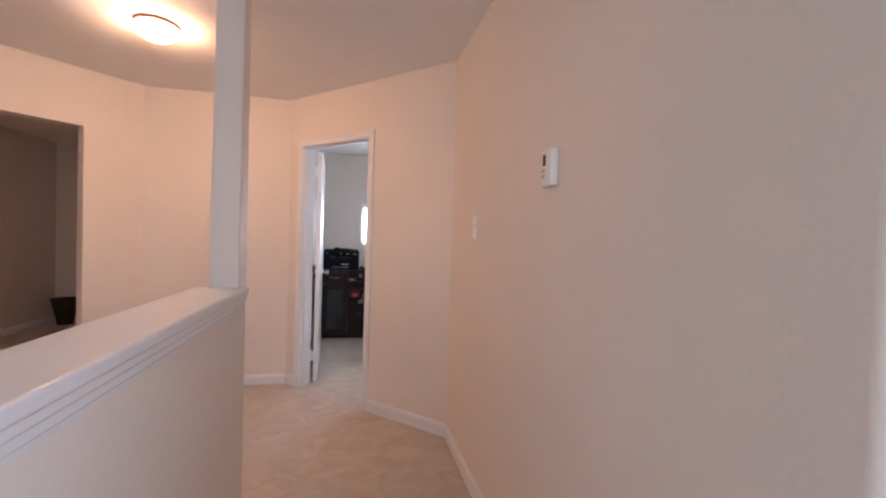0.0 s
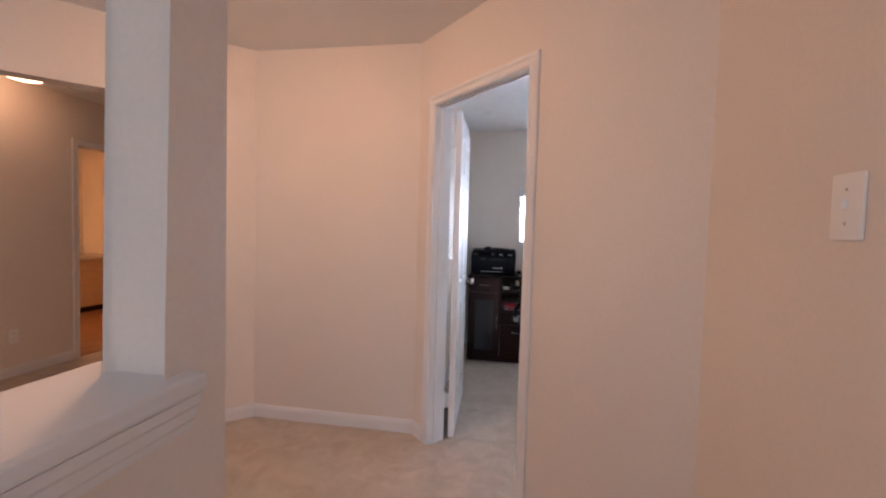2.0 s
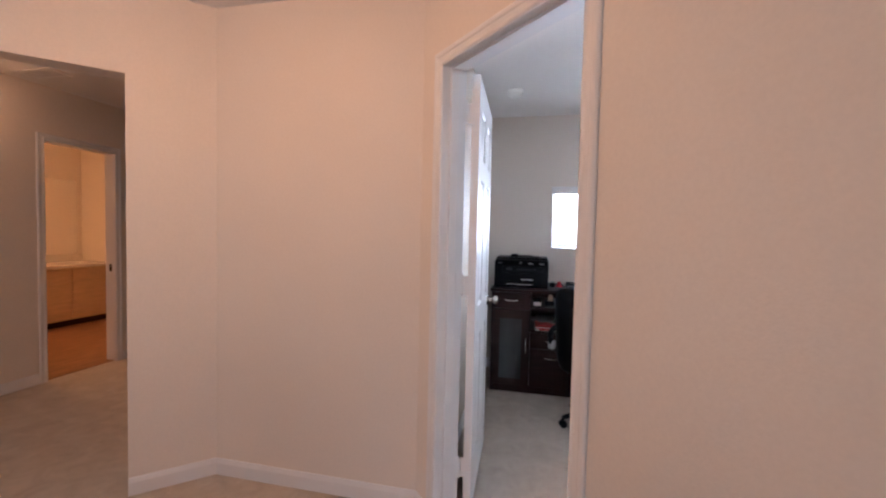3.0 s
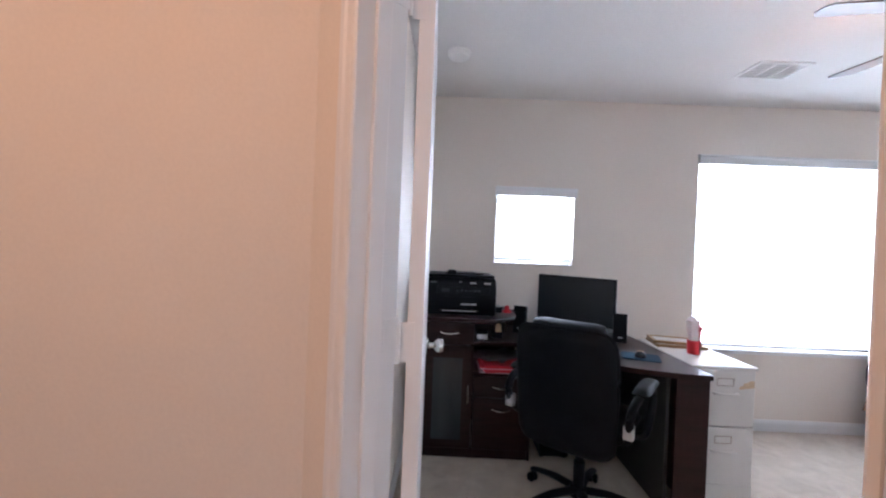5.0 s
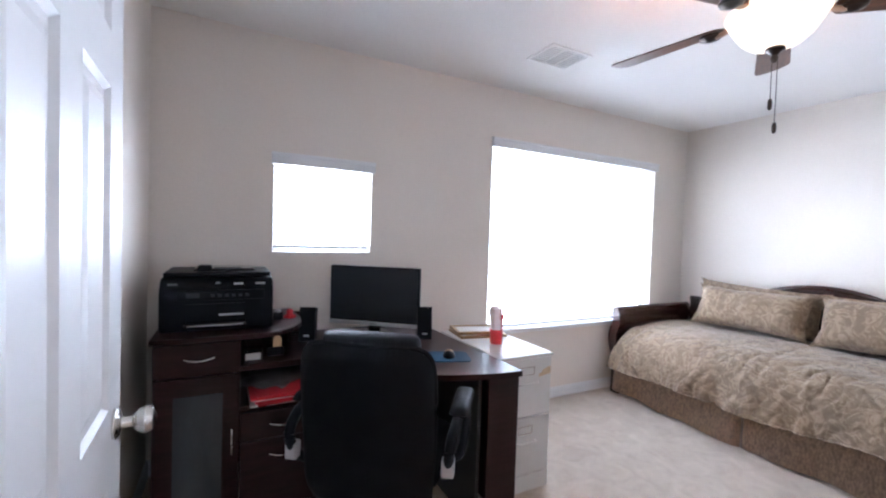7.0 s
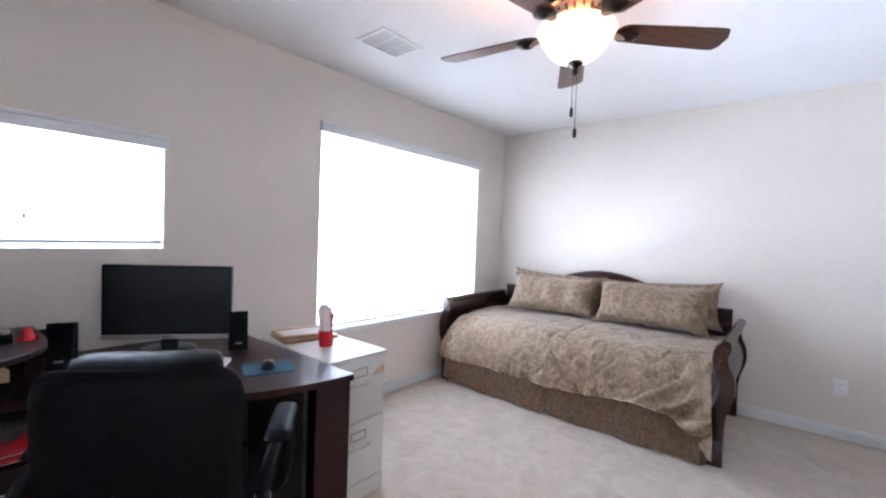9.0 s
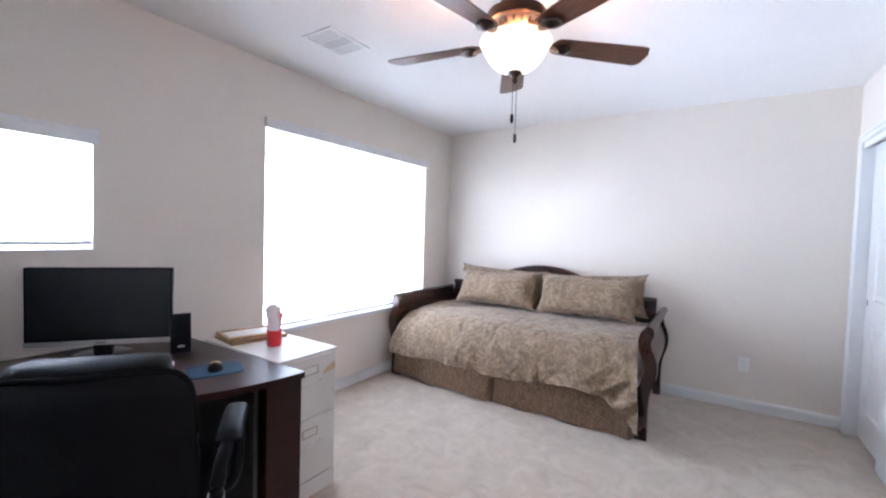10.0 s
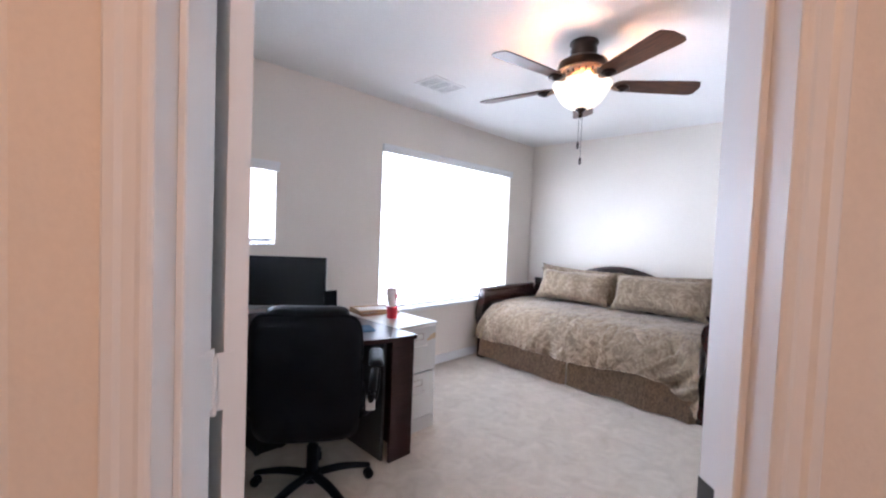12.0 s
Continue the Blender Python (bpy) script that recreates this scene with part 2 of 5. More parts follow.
def smooth_line(points, count):
    """Catmull-Rom through points."""
    p = [Vector(q) for q in points]
    p = [2 * p[0] - p[1], *p, 2 * p[-1] - p[-2]]
    out = []
    spans = len(p) - 3
    for i in range(count + 1):
        u = i / count * spans
        k = min(int(u), spans - 1)
        t = u - k
        a, b, c, d = p[k:k + 4]
        out.append(0.5 * (2 * b + (c - a) * t + (2 * a - 5 * b + 4 * c - d) * t * t + (3 * b - a - 3 * c + d) * t ** 3))
    return out


# ---- the building ----
HIGH = 2.44


def wall(name, p0, p1, thick, label, holes=(), z1=HIGH, z0=0.0, mat=None):
    """A wall whose face runs from p0 to p1; its body lies to the right of that way (left if thick is negative). holes: s0, s1, z0, z1."""
    a, b = Vector((*p0, 0)), Vector((*p1, 0))
    way = (b - a).normalized()
    side = Vector((way.y, -way.x, 0)) * thick
    long = (b - a).length
    ss = sorted({0.0, long, *[v for h in holes for v in h[:2]]})
    zs = sorted({z0, z1, *[v for h in holes for v in h[2:]]})
    bm = bmesh.new()
    grid = {}

    def vert(i, j, k):
        if (i, j, k) not in grid:
            grid[i, j, k] = bm.verts.new(a + way * ss[i] + side * k + Vector((0, 0, zs[j])))
        return grid[i, j, k]

    def full(i, j):
        if not (0 <= i < len(ss) - 1 and 0 <= j < len(zs) - 1):
            return False
        s, z = (ss[i] + ss[i + 1]) / 2, (zs[j] + zs[j + 1]) / 2
        return not any(h[0] < s < h[1] and h[2] < z < h[3] for h in holes)

    for i in range(len(ss) - 1):
        for j in range(len(zs) - 1):
            if not full(i, j):
                continue
            for k in (0, 1):
                bm.faces.new((vert(i, j, k), vert(i + 1, j, k), vert(i + 1, j + 1, k), vert(i, j + 1, k)))
            for di, dj, e in ((-1, 0, ((i, j), (i, j + 1))), (1, 0, ((i + 1, j), (i + 1, j + 1))), (0, -1, ((i, j), (i + 1, j))), (0, 1, ((i, j + 1), (i + 1, j + 1)))):
                if not full(i + di, j + dj):
                    (u, v), (s, t) = e
                    bm.faces.new((vert(u, v, 0), vert(s, t, 0), vert(s, t, 1), vert(u, v, 1)))
    return tagged(part(name, bm, mat or WALL), label, "wall", kind="structure")


def baseboard(p0, p1, label="white painted wooden baseboard along the carpet", high=0.085):
    """A skirting on the left of the way from p0 to p1."""
    a, b = Vector((*p0, 0)), Vector((*p1, 0))
    way = (b - a).normalized()
    out = Vector((-way.y, way.x, 0))
    outline = [(0, 0), (0.013, 0), (0.013, high - 0.022), (0.009, high - 0.008), (0.006, high), (0, high)]
    bm = bmesh.new()
    ends = [[bm.verts.new(p + out * u + Vector((0, 0, v + 0.002))) for u, v in outline] for p in (a, b)]
    n = len(outline)
    for i in range(n):
        bm.faces.new((ends[0][i], ends[0][(i + 1) % n], ends[1][(i + 1) % n], ends[1][i]))
    bm.faces.new(ends[0])
    bm.faces.new(ends[1])
    return tagged(part("baseboard", bm, TRIM), label, "baseboard", kind="structure")


def casing(name, m, width, high, depth, label, both=True):
    """Door lining and moulded casings. Local x runs along the wall from the opening's left side, y into the wall, z up."""
    root = thing(name, m, label, "door frame", kind="structure")
    w = 0.057
    prof = [(0, 0), (w, 0), (w, -0.009), (w - 0.006, -0.0135), (w - 0.018, -0.0125), (w - 0.024, -0.008), (0.018, -0.0075), (0.010, -0.010), (0.004, -0.008), (0, -0.005)]

    def side_piece(x, sign, y, flip):
        bm = bmesh.new()
        ends = []
        for z in (0.0, high):
            ends.append([bm.verts.new((x + sign * (u - 0.005), y + v * flip, z + ((u - 0.005) if z else 0))) for u, v in prof])
        n = len(prof)
        for i in range(n):
            bm.faces.new((ends[0][i], ends[0][(i + 1) % n], ends[1][(i + 1) % n], ends[1][i]))
        bm.faces.new(ends[0])
        bm.faces.new(ends[1])
        part("casing", bm, TRIM, root)

    for y, flip in ((0, 1), (depth, -1)) if both else ((0, 1),):
        side_piece(0, -1, y, flip)
        side_piece(width, 1, y, flip)
        bm = bmesh.new()
        ends = []
        for x, s in ((0, -1), (width, 1)):
            ends.append([bm.verts.new((x + s * (u - 0.005), y + v * flip, high + u - 0.005)) for u, v in prof])
        n = len(prof)
        for i in range(n):
            bm.faces.new((ends[0][i], ends[0][(i + 1) % n], ends[1][(i + 1) % n], ends[1][i]))
        bm.faces.new(ends[0])
        bm.faces.new(ends[1])
        part("head_casing", bm, TRIM, root)
    e = 0.004
    part("jamb", box(-0.012, 0.006, -e, depth + e, 0, high), TRIM, root)
    part("jamb", box(width - 0.006, width + 0.012, -e, depth + e, 0, high), TRIM, root)
    part("head_jamb", box(0.006, width - 0.006, -e, depth + e, high - 0.006, high + 0.012), TRIM, root)
    return root


def stops(root, width, high, y0, y1):
    part("door_stop", box(0.006, 0.017, y0, y1, 0, high - 0.006, 0.002, 1), TRIM, root)
    part("door_stop", box(width - 0.017, width - 0.006, y0, y1, 0, high - 0.006, 0.002, 1), TRIM, root)
    part("door_stop", box(0.017, width - 0.017, y0, y1, high - 0.017, high - 0.006, 0.002, 1), TRIM, root)


def panel_leaf(root, width, high, thick, shift=Matrix.Identity(4)):
    """A moulded six-panel leaf: stiles and rails proud, each raised panel a part. x along, y through, z up."""
    st, mid = 0.115 * width / 0.71, 0.10 * width / 0.71
    pw = (width - 2 * st - mid) / 2
    rows = [(0.20, 0.80), (0.95, 1.56), (1.66, high - 0.12)]
    bm = box(0, st, 0, thick, 0, high)
    box(width - st, width, 0, thick, 0, high, bm=bm)
    box(st + pw, st + pw + mid, 0, thick, 0, high, bm=bm)
    for x in (st, st + pw + mid):
        last = 0.0
        for z0, z1 in rows + [(high, high)]:
            box(x, x + pw, 0, thick, last, z0, bm=bm)
            last = z1
    bmesh.ops.transform(bm, matrix=shift, verts=bm.verts)
    leaf = part("leaf", bm, TRIM, root)
    for x in (st, st + pw + mid):
        for z0, z1 in rows:
            bm = bmesh.new()
            outer = [(x, z0), (x + pw, z0), (x + pw, z1), (x, z1)]
            for y, s in ((0, 1), (thick, -1)):
                g, d = 0.024, 0.009
                r = []
                for inset, depth in ((0, 0), (g * 0.4, d), (g, d), (g + 0.022, 0.002)):
                    r.append([bm.verts.new((px + (inset if px == x else -inset), y + s * depth, pz + (inset if pz == z0 else -inset))) for px, pz in outer])
                for p, q in zip(r, r[1:]):
                    for i in range(4):
                        bm.faces.new((p[i], p[(i + 1) % 4], q[(i + 1) % 4], q[i]))
                bm.faces.new(r[-1])
            bmesh.ops.transform(bm, matrix=shift, verts=bm.verts)
            part("panel", bm, TRIM, leaf)
    return leaf


# floor and ceiling
bm = box(-6.1, 5.3, 0.6, 9.3, -0.12, 0.0)
tagged(part("floor", bm, CARPET), "light beige cut-pile carpet with trodden footmarks", "carpet floor", kind="structure")
bm = box(-6.1, 5.3, 0.6, 9.3, HIGH, HIGH + 0.12)
tagged(part("ceiling", bm, CEIL), "off-white lightly textured plaster ceiling", "ceiling", kind="structure")

R2 = math.sqrt(0.5)
EX = 1.123
P1, P2, P3 = (EX, 5.047), (-0.04, 6.21), (-1.15, 6.21)
DEEP = 0.115
W = "smooth beige painted plaster wall"
# hall
wall("wall_hall_east", (EX, 2.833), P1, DEEP, W + " beside the stair landing")
S0, S1 = 0.738, 1.4795
wall("wall_bedroom_door", P1, P2, DEEP, W + " set at an angle with a doorway", holes=[(S0, S1, 0, 2.03)])
wall("wall_hall_north", P2, P3, 0.10, W + " between two angled walls")
P4 = (-1.15 - 2.4 * R2, 6.21 - 2.4 * R2)
O0, O1 = 0.378, 1.95
wall("wall_cased_opening", P3, P4, DEEP, W + " with a wide plain opening", holes=[(O0, O1, 0, 2.03)])
wall("wall_hall_west", P4, (P4[0], 0.8), DEEP, W + " of the landing")
wall("wall_hall_south", (P4[0] - 0.1, 0.8), (3.1, 0.8), DEEP, W + " with two windows behind the landing", holes=[(P4[0] * -1 + 0.1 - 2.05, P4[0] * -1 + 0.1 - 0.45, 0.77, 2.07), (P4[0] * -1 + 0.1 + 0.25, P4[0] * -1 + 0.1 + 1.65, 0.77, 2.07)])
wall("wall_landing_north", (3.0, 2.807), (EX + DEEP, 2.807), DEEP, W + " of the landing alcove")
wall("wall_landing_east", (2.9, 0.8), (2.9, 2.85), DEEP, W + " with a window in the landing alcove", holes=[(0.35, 1.55, 0.75, 2.05)])
outline = [(EX + 0.026 - 0.026 * math.cos(radians(9 * k)), 2.833 - 0.026 * math.sin(radians(9 * k))) for k in range(11)] + [(EX + DEEP, 2.807), (EX + DEEP, 2.833)]
tagged(part("wall_corner", prism(outline, 0.0, HIGH), WALL, smooth=True), W + " corner with a rounded plaster edge", "wall", kind="structure")
# bedroom
BW, BE, BS, BN = 0.03, 4.47, 5.035, 8.42
wall("wall_bedroom_west", (BW, 6.305), (BW, BN), -0.10, W + " of the bedroom")
wall("wall_bedroom_north", (BW - 0.1, BN), (BE + 0.1, BN), -0.15, W + " with a large and a small window",
     holes=[(2.14 - BW + 0.1, 4.0 - BW + 0.1, 0.60, 2.05), (0.625 - BW + 0.1, 1.215 - BW + 0.1, 1.19, 1.755)])
wall("wall_bedroom_east", (BE, BN), (BE, BS - 0.8), -DEEP, W + " behind the daybed")
CL0, CL1 = 2.60, 4.395
wall("wall_bedroom_south", (BE, BS), (EX + 0.163, BS), -DEEP, W + " with a closet opening", holes=[(BE - CL1, BE - CL0, 0, 2.03)])
wall("wall_closet_back", (BE, BS - 0.75), (EX + DEEP, BS - 0.75), -DEEP, W + " inside the closet")
# passage and bathroom
wall("wall_passage_east", (-1.45, 6.15), (-1.45, 9.1), -0.10, W + " of the passage")
wall("wall_passage_end", (-1.45, 9.1), (-5.9, 9.1), DEEP, W + " at the end of the passage")
BD0, BD1 = 6.945, 7.535
wall("wall_passage_west", (-3.46, 9.1), (-3.46, 3.9), DEEP, W + " with a bathroom doorway", holes=[(9.1 - BD1, 9.1 - BD0, 0, 2.0)])
wall("wall_passage_south", (-3.46, 3.9), (P4[0], 3.9), DEEP, W + " of the passage")
wall("wall_bath_north", (-3.575, 8.98), (-5.87, 8.98), 0.10, W + " of the bathroom")
wall("wall_bath_west", (-5.87, 8.98), (-5.87, 5.5), DEEP, W + " above the vanity")
wall("wall_bath_south", (-5.87, 5.5), (-3.575, 5.5), DEEP, W + " of the bathroom")
tagged(part("floor_bathroom", box(-5.87, -3.49, 5.5, 8.98, 0.0, 0.006), VINYL), "warm brown wood-look bathroom floor", "bathroom floor", kind="structure")


def along(p, q, s):
    v = (Vector(q) - Vector(p)).normalized()
    return tuple(Vector(p) + v * s)


# skirtings
baseboard((EX, 2.833), P1)
baseboard(P1, along(P1, P2, S0 - 0.054))
baseboard(along(P1, P2, S1 + 0.054), P2)
baseboard(P2, P3)
baseboard(P3, along(P3, P4, O0))
baseboard(along(P3, P4, O1), P4)
baseboard((BE, BN), (BW, BN))
baseboard((BW, BN), (BW, 6.31))
baseboard((BE, BS + 0.01), (BE, BN))
baseboard((EX + 0.163, BS), (CL0 - 0.054, BS))
baseboard((CL1 + 0.054, BS), (BE, BS))
baseboard((-3.46, 9.1), (-3.46, BD1 + 0.054))
baseboard((-3.46, BD0 - 0.054), (-3.46, 3.9))
baseboard((-1.45, 9.1), (-3.46, 9.1))
baseboard((-3.575, 8.98), (-5.3, 8.98))

# bedroom door frame; local x from the hinge side
hinge_side = along(P1, P2, S1)
m45 = Matrix.Translation((*hinge_side, 0)) @ Matrix.Rotation(radians(-45), 4, "Z")
frame_1 = casing("door_frame_bedroom", m45, S1 - S0, 2.03, DEEP, "white moulded door casing and lining of the bedroom doorway")
stops(frame_1, S1 - S0, 2.03, 0.035, 0.072)
part("strike_plate", box(S1 - S0 - 0.0075, S1 - S0 - 0.005, DEEP - 0.034, DEEP + 0.0055, 0.885, 0.975, 0.001, 1), GAP, frame_1, "dark metal strike plate")
mb = Matrix.Translation((-3.46, BD0, 0)) @ Matrix.Rotation(radians(90), 4, "Z")
frame_2 = casing("door_frame_bathroom", mb, BD1 - BD0, 2.0, DEEP, "white moulded casing of the bathroom doorway")
part("strike_plate", box(BD1 - BD0 - 0.0075, BD1 - BD0 - 0.005, 0.045, 0.075, 0.87, 0.94, 0.001, 1), BRONZE, frame_2, "dark metal strike plate")
mc = Matrix.Translation((CL1, BS, 0)) @ Matrix.Rotation(radians(180), 4, "Z")
frame_3 = casing("door_frame_closet", mc, CL1 - CL0, 2.03, DEEP, "white moulded casing of the closet opening", both=False)
part("track_fascia", box(0.006, CL1 - CL0 - 0.006, 0.006, 0.022, 1.985, 2.024), TRIM, frame_3)


def knob(parent, x, y, z, out, mat, label):
    """A round knob with its rose; out is +1 or -1 along y."""
    turn = Matrix.Translation((x, y, z)) @ Matrix.Rotation(radians(-90 * out), 4, "X")
    bm = lathe([(0.0005, 0.0), (0.031, 0.0), (0.031, 0.004), (0.024, 0.010), (0.011, 0.013), (0.010, 0.030), (0.018, 0.036), (0.026, 0.046), (0.027, 0.056), (0.022, 0.066), (0.010, 0.071), (0.0005, 0.072)], 24)
    bmesh.ops.transform(bm, matrix=turn, verts=bm.verts)
    return part("door_knob", bm, mat, parent, label, smooth=True)


# bedroom door leaf, swung open into the room
LEAF, OPEN = S1 - S0 - 0.016, 137.0
pin = m45 @ Vector((0.004, DEEP + 0.013, 0))
door_1 = thing("door_1", Matrix.Translation(pin) @ Matrix.Rotation(radians(-45 + OPEN), 4, "Z"), "white six-panel interior door standing open against the bedroom wall", "door", kind="structure")
SHIFT = Matrix.Translation((0.012, -0.055, 0.012))
panel_leaf(door_1, LEAF, 2.005, 0.035, SHIFT)
knob(door_1, LEAF - 0.052, -0.055, 0.915, -1, CHROME, "satin nickel round knob")
knob(door_1, LEAF - 0.052, -0.020, 0.915, 1, CHROME, "satin nickel round knob")
for z in (0.20, 1.035, 1.80):
    bm = tube([(0, 0, z), (0, 0, z + 0.09)], 0.006, 10)
    box(0.0098, 0.0125, -0.036, -0.001, z, z + 0.09, bm=bm)
    part("hinge", bm, TRIM, door_1, "hinge painted over in white")
    part("hinge_leaf", box(-0.002, 0.0072, DEEP - 0.03, DEEP + 0.012, z + 0.012, z + 0.102), TRIM, frame_1)

# closet doors
for x0, y0, who in ((3.485, BS - 0.095, "rear"), (2.92, BS - 0.05, "front")):
    d = thing("door_closet", Matrix.Translation((x0, y0, 0.012)), "white moulded six-panel sliding closet door", "closet door", group="closet doors", kind="structure")
    panel_leaf(d, 0.90, 1.985, 0.032)
    if who == "rear":
        for z in (0.915, 0.935):
            bm = lathe([(0.0005, 0), (0.009, 0), (0.009, 0.003), (0.0005, 0.003)], 14)
            bmesh.ops.transform(bm, matrix=Matrix.Translation((0.865, 0.031, z)) @ Matrix.Rotation(radians(-90), 4, "X"), verts=bm.verts)
            part("finger_pull", bm, BRONZE, d, "small dark round pull")

# half wall with post and cap by the stairs
outline = [(0.915, 0.0), (4.336, 0.0), (4.336, HIGH), (4.213, HIGH), (4.213, 1.046), (0.915, 1.046)]
bm = prism(outline, -0.042, 0.061, 0.015, turn=Matrix(((0, 0, 1, 0), (1, 0, 0, 0), (0, 1, 0, 0), (0, 0, 0, 1))))
tagged(part("half_wall", bm, WALL, smooth=True), "beige painted half wall ending in a square post to the ceiling", "half wall", kind="structure")
cap = tagged(part("half_wall_cap", box(-0.105, 0.091, 0.92, 4.250, 1.043, 1.074, 0.008, 3), TRIM), "white painted wooden cap on the half wall", "wall cap", kind="structure")
for side in (1, -1):
    outline = [(0, 0), (0.010, 0), (0.012, 0.012), (0.018, 0.018), (0.019, 0.034), (0.024, 0.040), (0.026, 0.056), (0, 0.056)]
    bm = bmesh.new()
    base = 0.061 if side > 0 else -0.042
    ends = [[bm.verts.new((base + side * u, y, 0.987 + v)) for u, v in outline] for y in (0.92, 4.238)]
    n = len(outline)
    for i in range(n):
        bm.faces.new((ends[0][i], ends[0][(i + 1) % n], ends[1][(i + 1) % n], ends[1][i]))
    bm.faces.new(ends[0])
    bm.faces.new(ends[1])
    part("apron_moulding", bm, TRIM, cap)

# windows and blinds


def window(name, x0, x1, z0, z1, label, sash=True):
    root = thing(name, Matrix.Translation((0, BN, 0)), label, "window", kind="structure")
    f = 0.035
    bm = box(x0, x0 + f, 0.09, 0.132, z0, z1)
    box(x1 - f, x1, 0.09, 0.132, z0, z1, bm=bm)
    box(x0 + f, x1 - f, 0.09, 0.132, z0, z0 + f, bm=bm)
    box(x0 + f, x1 - f, 0.09, 0.132, z1 - f, z1, bm=bm)
    if sash:
        mid = (x0 + x1) / 2
        box(mid - 0.02, mid + 0.02, 0.09, 0.128, z0 + f, z1 - f, bm=bm)
    part("window_frame", bm, TRIM, root)
    cuts = [x0 + f, (x0 + x1) / 2 - 0.02, (x0 + x1) / 2 + 0.02, x1 - f] if sash else [x0 + f, x1 - f]
    for a, b in zip(cuts[::2], cuts[1::2]):
        pane = part("pane", box(a, b, 0.105, 0.109, z0 + f, z1 - f), GLASS, root)
        pane.visible_shadow = False
    part("window_sill", box(x0 - (0.012 if z0 < 1 else -0.001), x1 + (0.012 if z0 < 1 else -0.001), -0.018 if z0 < 1 else -0.002, 0.09, z0 - (0.022 if z0 < 1 else 0.001), z0 + 0.003, 0.001), TRIM, root, "white painted window sill")
    return root


def blind(x0, x1, z0, z1, tassels, label):
    root = thing("window_blind", Matrix.Translation((0, BN, 0)), label, "window blind")
    bm = box(x0 - 0.012, x1 + 0.014, -0.028, 0.0, z1 - 0.052, z1 + 0.012, 0.004)
    box(x0 - 0.014, x1 + 0.016, -0.034, 0.0, z1 - 0.004, z1 + 0.016, 0.004, bm=bm)
    part("valance", bm, TRIM, root, "moulded white valance")
    part("headrail", box(x0 + 0.006, x1 - 0.006, 0.008, 0.060, z1 - 0.045, z1 - 0.003), BLIND, root)
    pitch, wide = 0.044, 0.050
    z = z1 - 0.07
    slat = box(x0 + 0.007, x1 - 0.007, -wide / 2, wide / 2, -0.0014, 0.0014)
    first = part("slat", slat, BLIND, root)
    first.matrix_local = pose(0, 0.034, z, 0)
    while z - pitch > z0 + 0.045:
        z -= pitch
        s = first.copy()
        scene.collection.objects.link(s)
        s.matrix_local = pose(0, 0.034, z, 0)
    part("bottom_rail", box(x0 + 0.007, x1 - 0.007, 0.010, 0.058, z0 + 0.026, z0 + 0.042, 0.003), TRIM, root)
    spots = 4 if x1 - x0 > 1 else 2
    for i in range(spots):
        x = x0 + 0.12 + (x1 - x0 - 0.24) * i / (spots - 1)
        part("ladder_cord", tube([(x, 0.007, z0 + 0.03), (x, 0.007, z1 - 0.04)], 0.0010, 5), CORD, root)
    for x, zt in tassels:
        t = part("pull_cord", tube([(x, 0.003, zt), (x, 0.003, z1 - 0.05)], 0.0009, 5), CORD, root)
        part("tassel", lathe([(0.002, 0.03), (0.006, 0.022), (0.0075, 0.0), (0.001, -0.002)], 12, centre=(x, 0.003, zt)), SILVER, t, "small plastic tassel")
    return root


window("window_1", 2.14, 4.0, 0.60, 2.05, "large white-framed window glowing with daylight", sash=False)
window("window_2", 0.625, 1.215, 1.19, 1.755, "small white-framed window high above the desk", sash=False)
blind(2.14, 4.0, 0.60, 2.05, [(3.93, 1.17)], "white slatted blind in the large window, slats open")
blind(0.625, 1.215, 1.19, 1.755, [(1.135, 1.36), (1.155, 1.33), (0.705, 1.32)], "white slatted blind in the small window, slats open")
tagged(part("backdrop", box(-3, 8, 10.4, 10.45, -3, 6), DAYLIGHT), "glaring white daylight beyond the windows", "backdrop", kind="structure")
for name, x0, x1 in (("window_3", 0.25, 1.65), ("window_4", -2.05, -0.45)):
    wl = thing(name, Matrix.Translation((0, 0.70, 0)), "white-framed window behind the landing", "window", kind="structure")
    bm = box(x0, x0 + 0.04, -0.01, 0.015, 0.77, 2.07)
    box(x1 - 0.04, x1, -0.01, 0.015, 0.77, 2.07, bm=bm)
    box(x0 + 0.04, x1 - 0.04, -0.01, 0.015, 0.77, 0.81, bm=bm)
    box(x0 + 0.04, x1 - 0.04, -0.01, 0.015, 2.03, 2.07, bm=bm)
    part("window_frame", bm, TRIM, wl)
wl = thing("window_5", Matrix.Translation((2.9, 1.15, 0)), "white-framed window of the landing alcove", "window", kind="structure")
bm = box(0.03, 0.07, 0, 0.04, 0.75, 2.05)
box(0.03, 0.07, 1.16, 1.2, 0.75, 2.05, bm=bm)
box(0.03, 0.07, 0.04, 1.16, 0.75, 0.79, bm=bm)
box(0.03, 0.07, 0.04, 1.16, 2.01, 2.05, bm=bm)
part("window_frame", bm, TRIM, wl)

# ---- fixtures ----


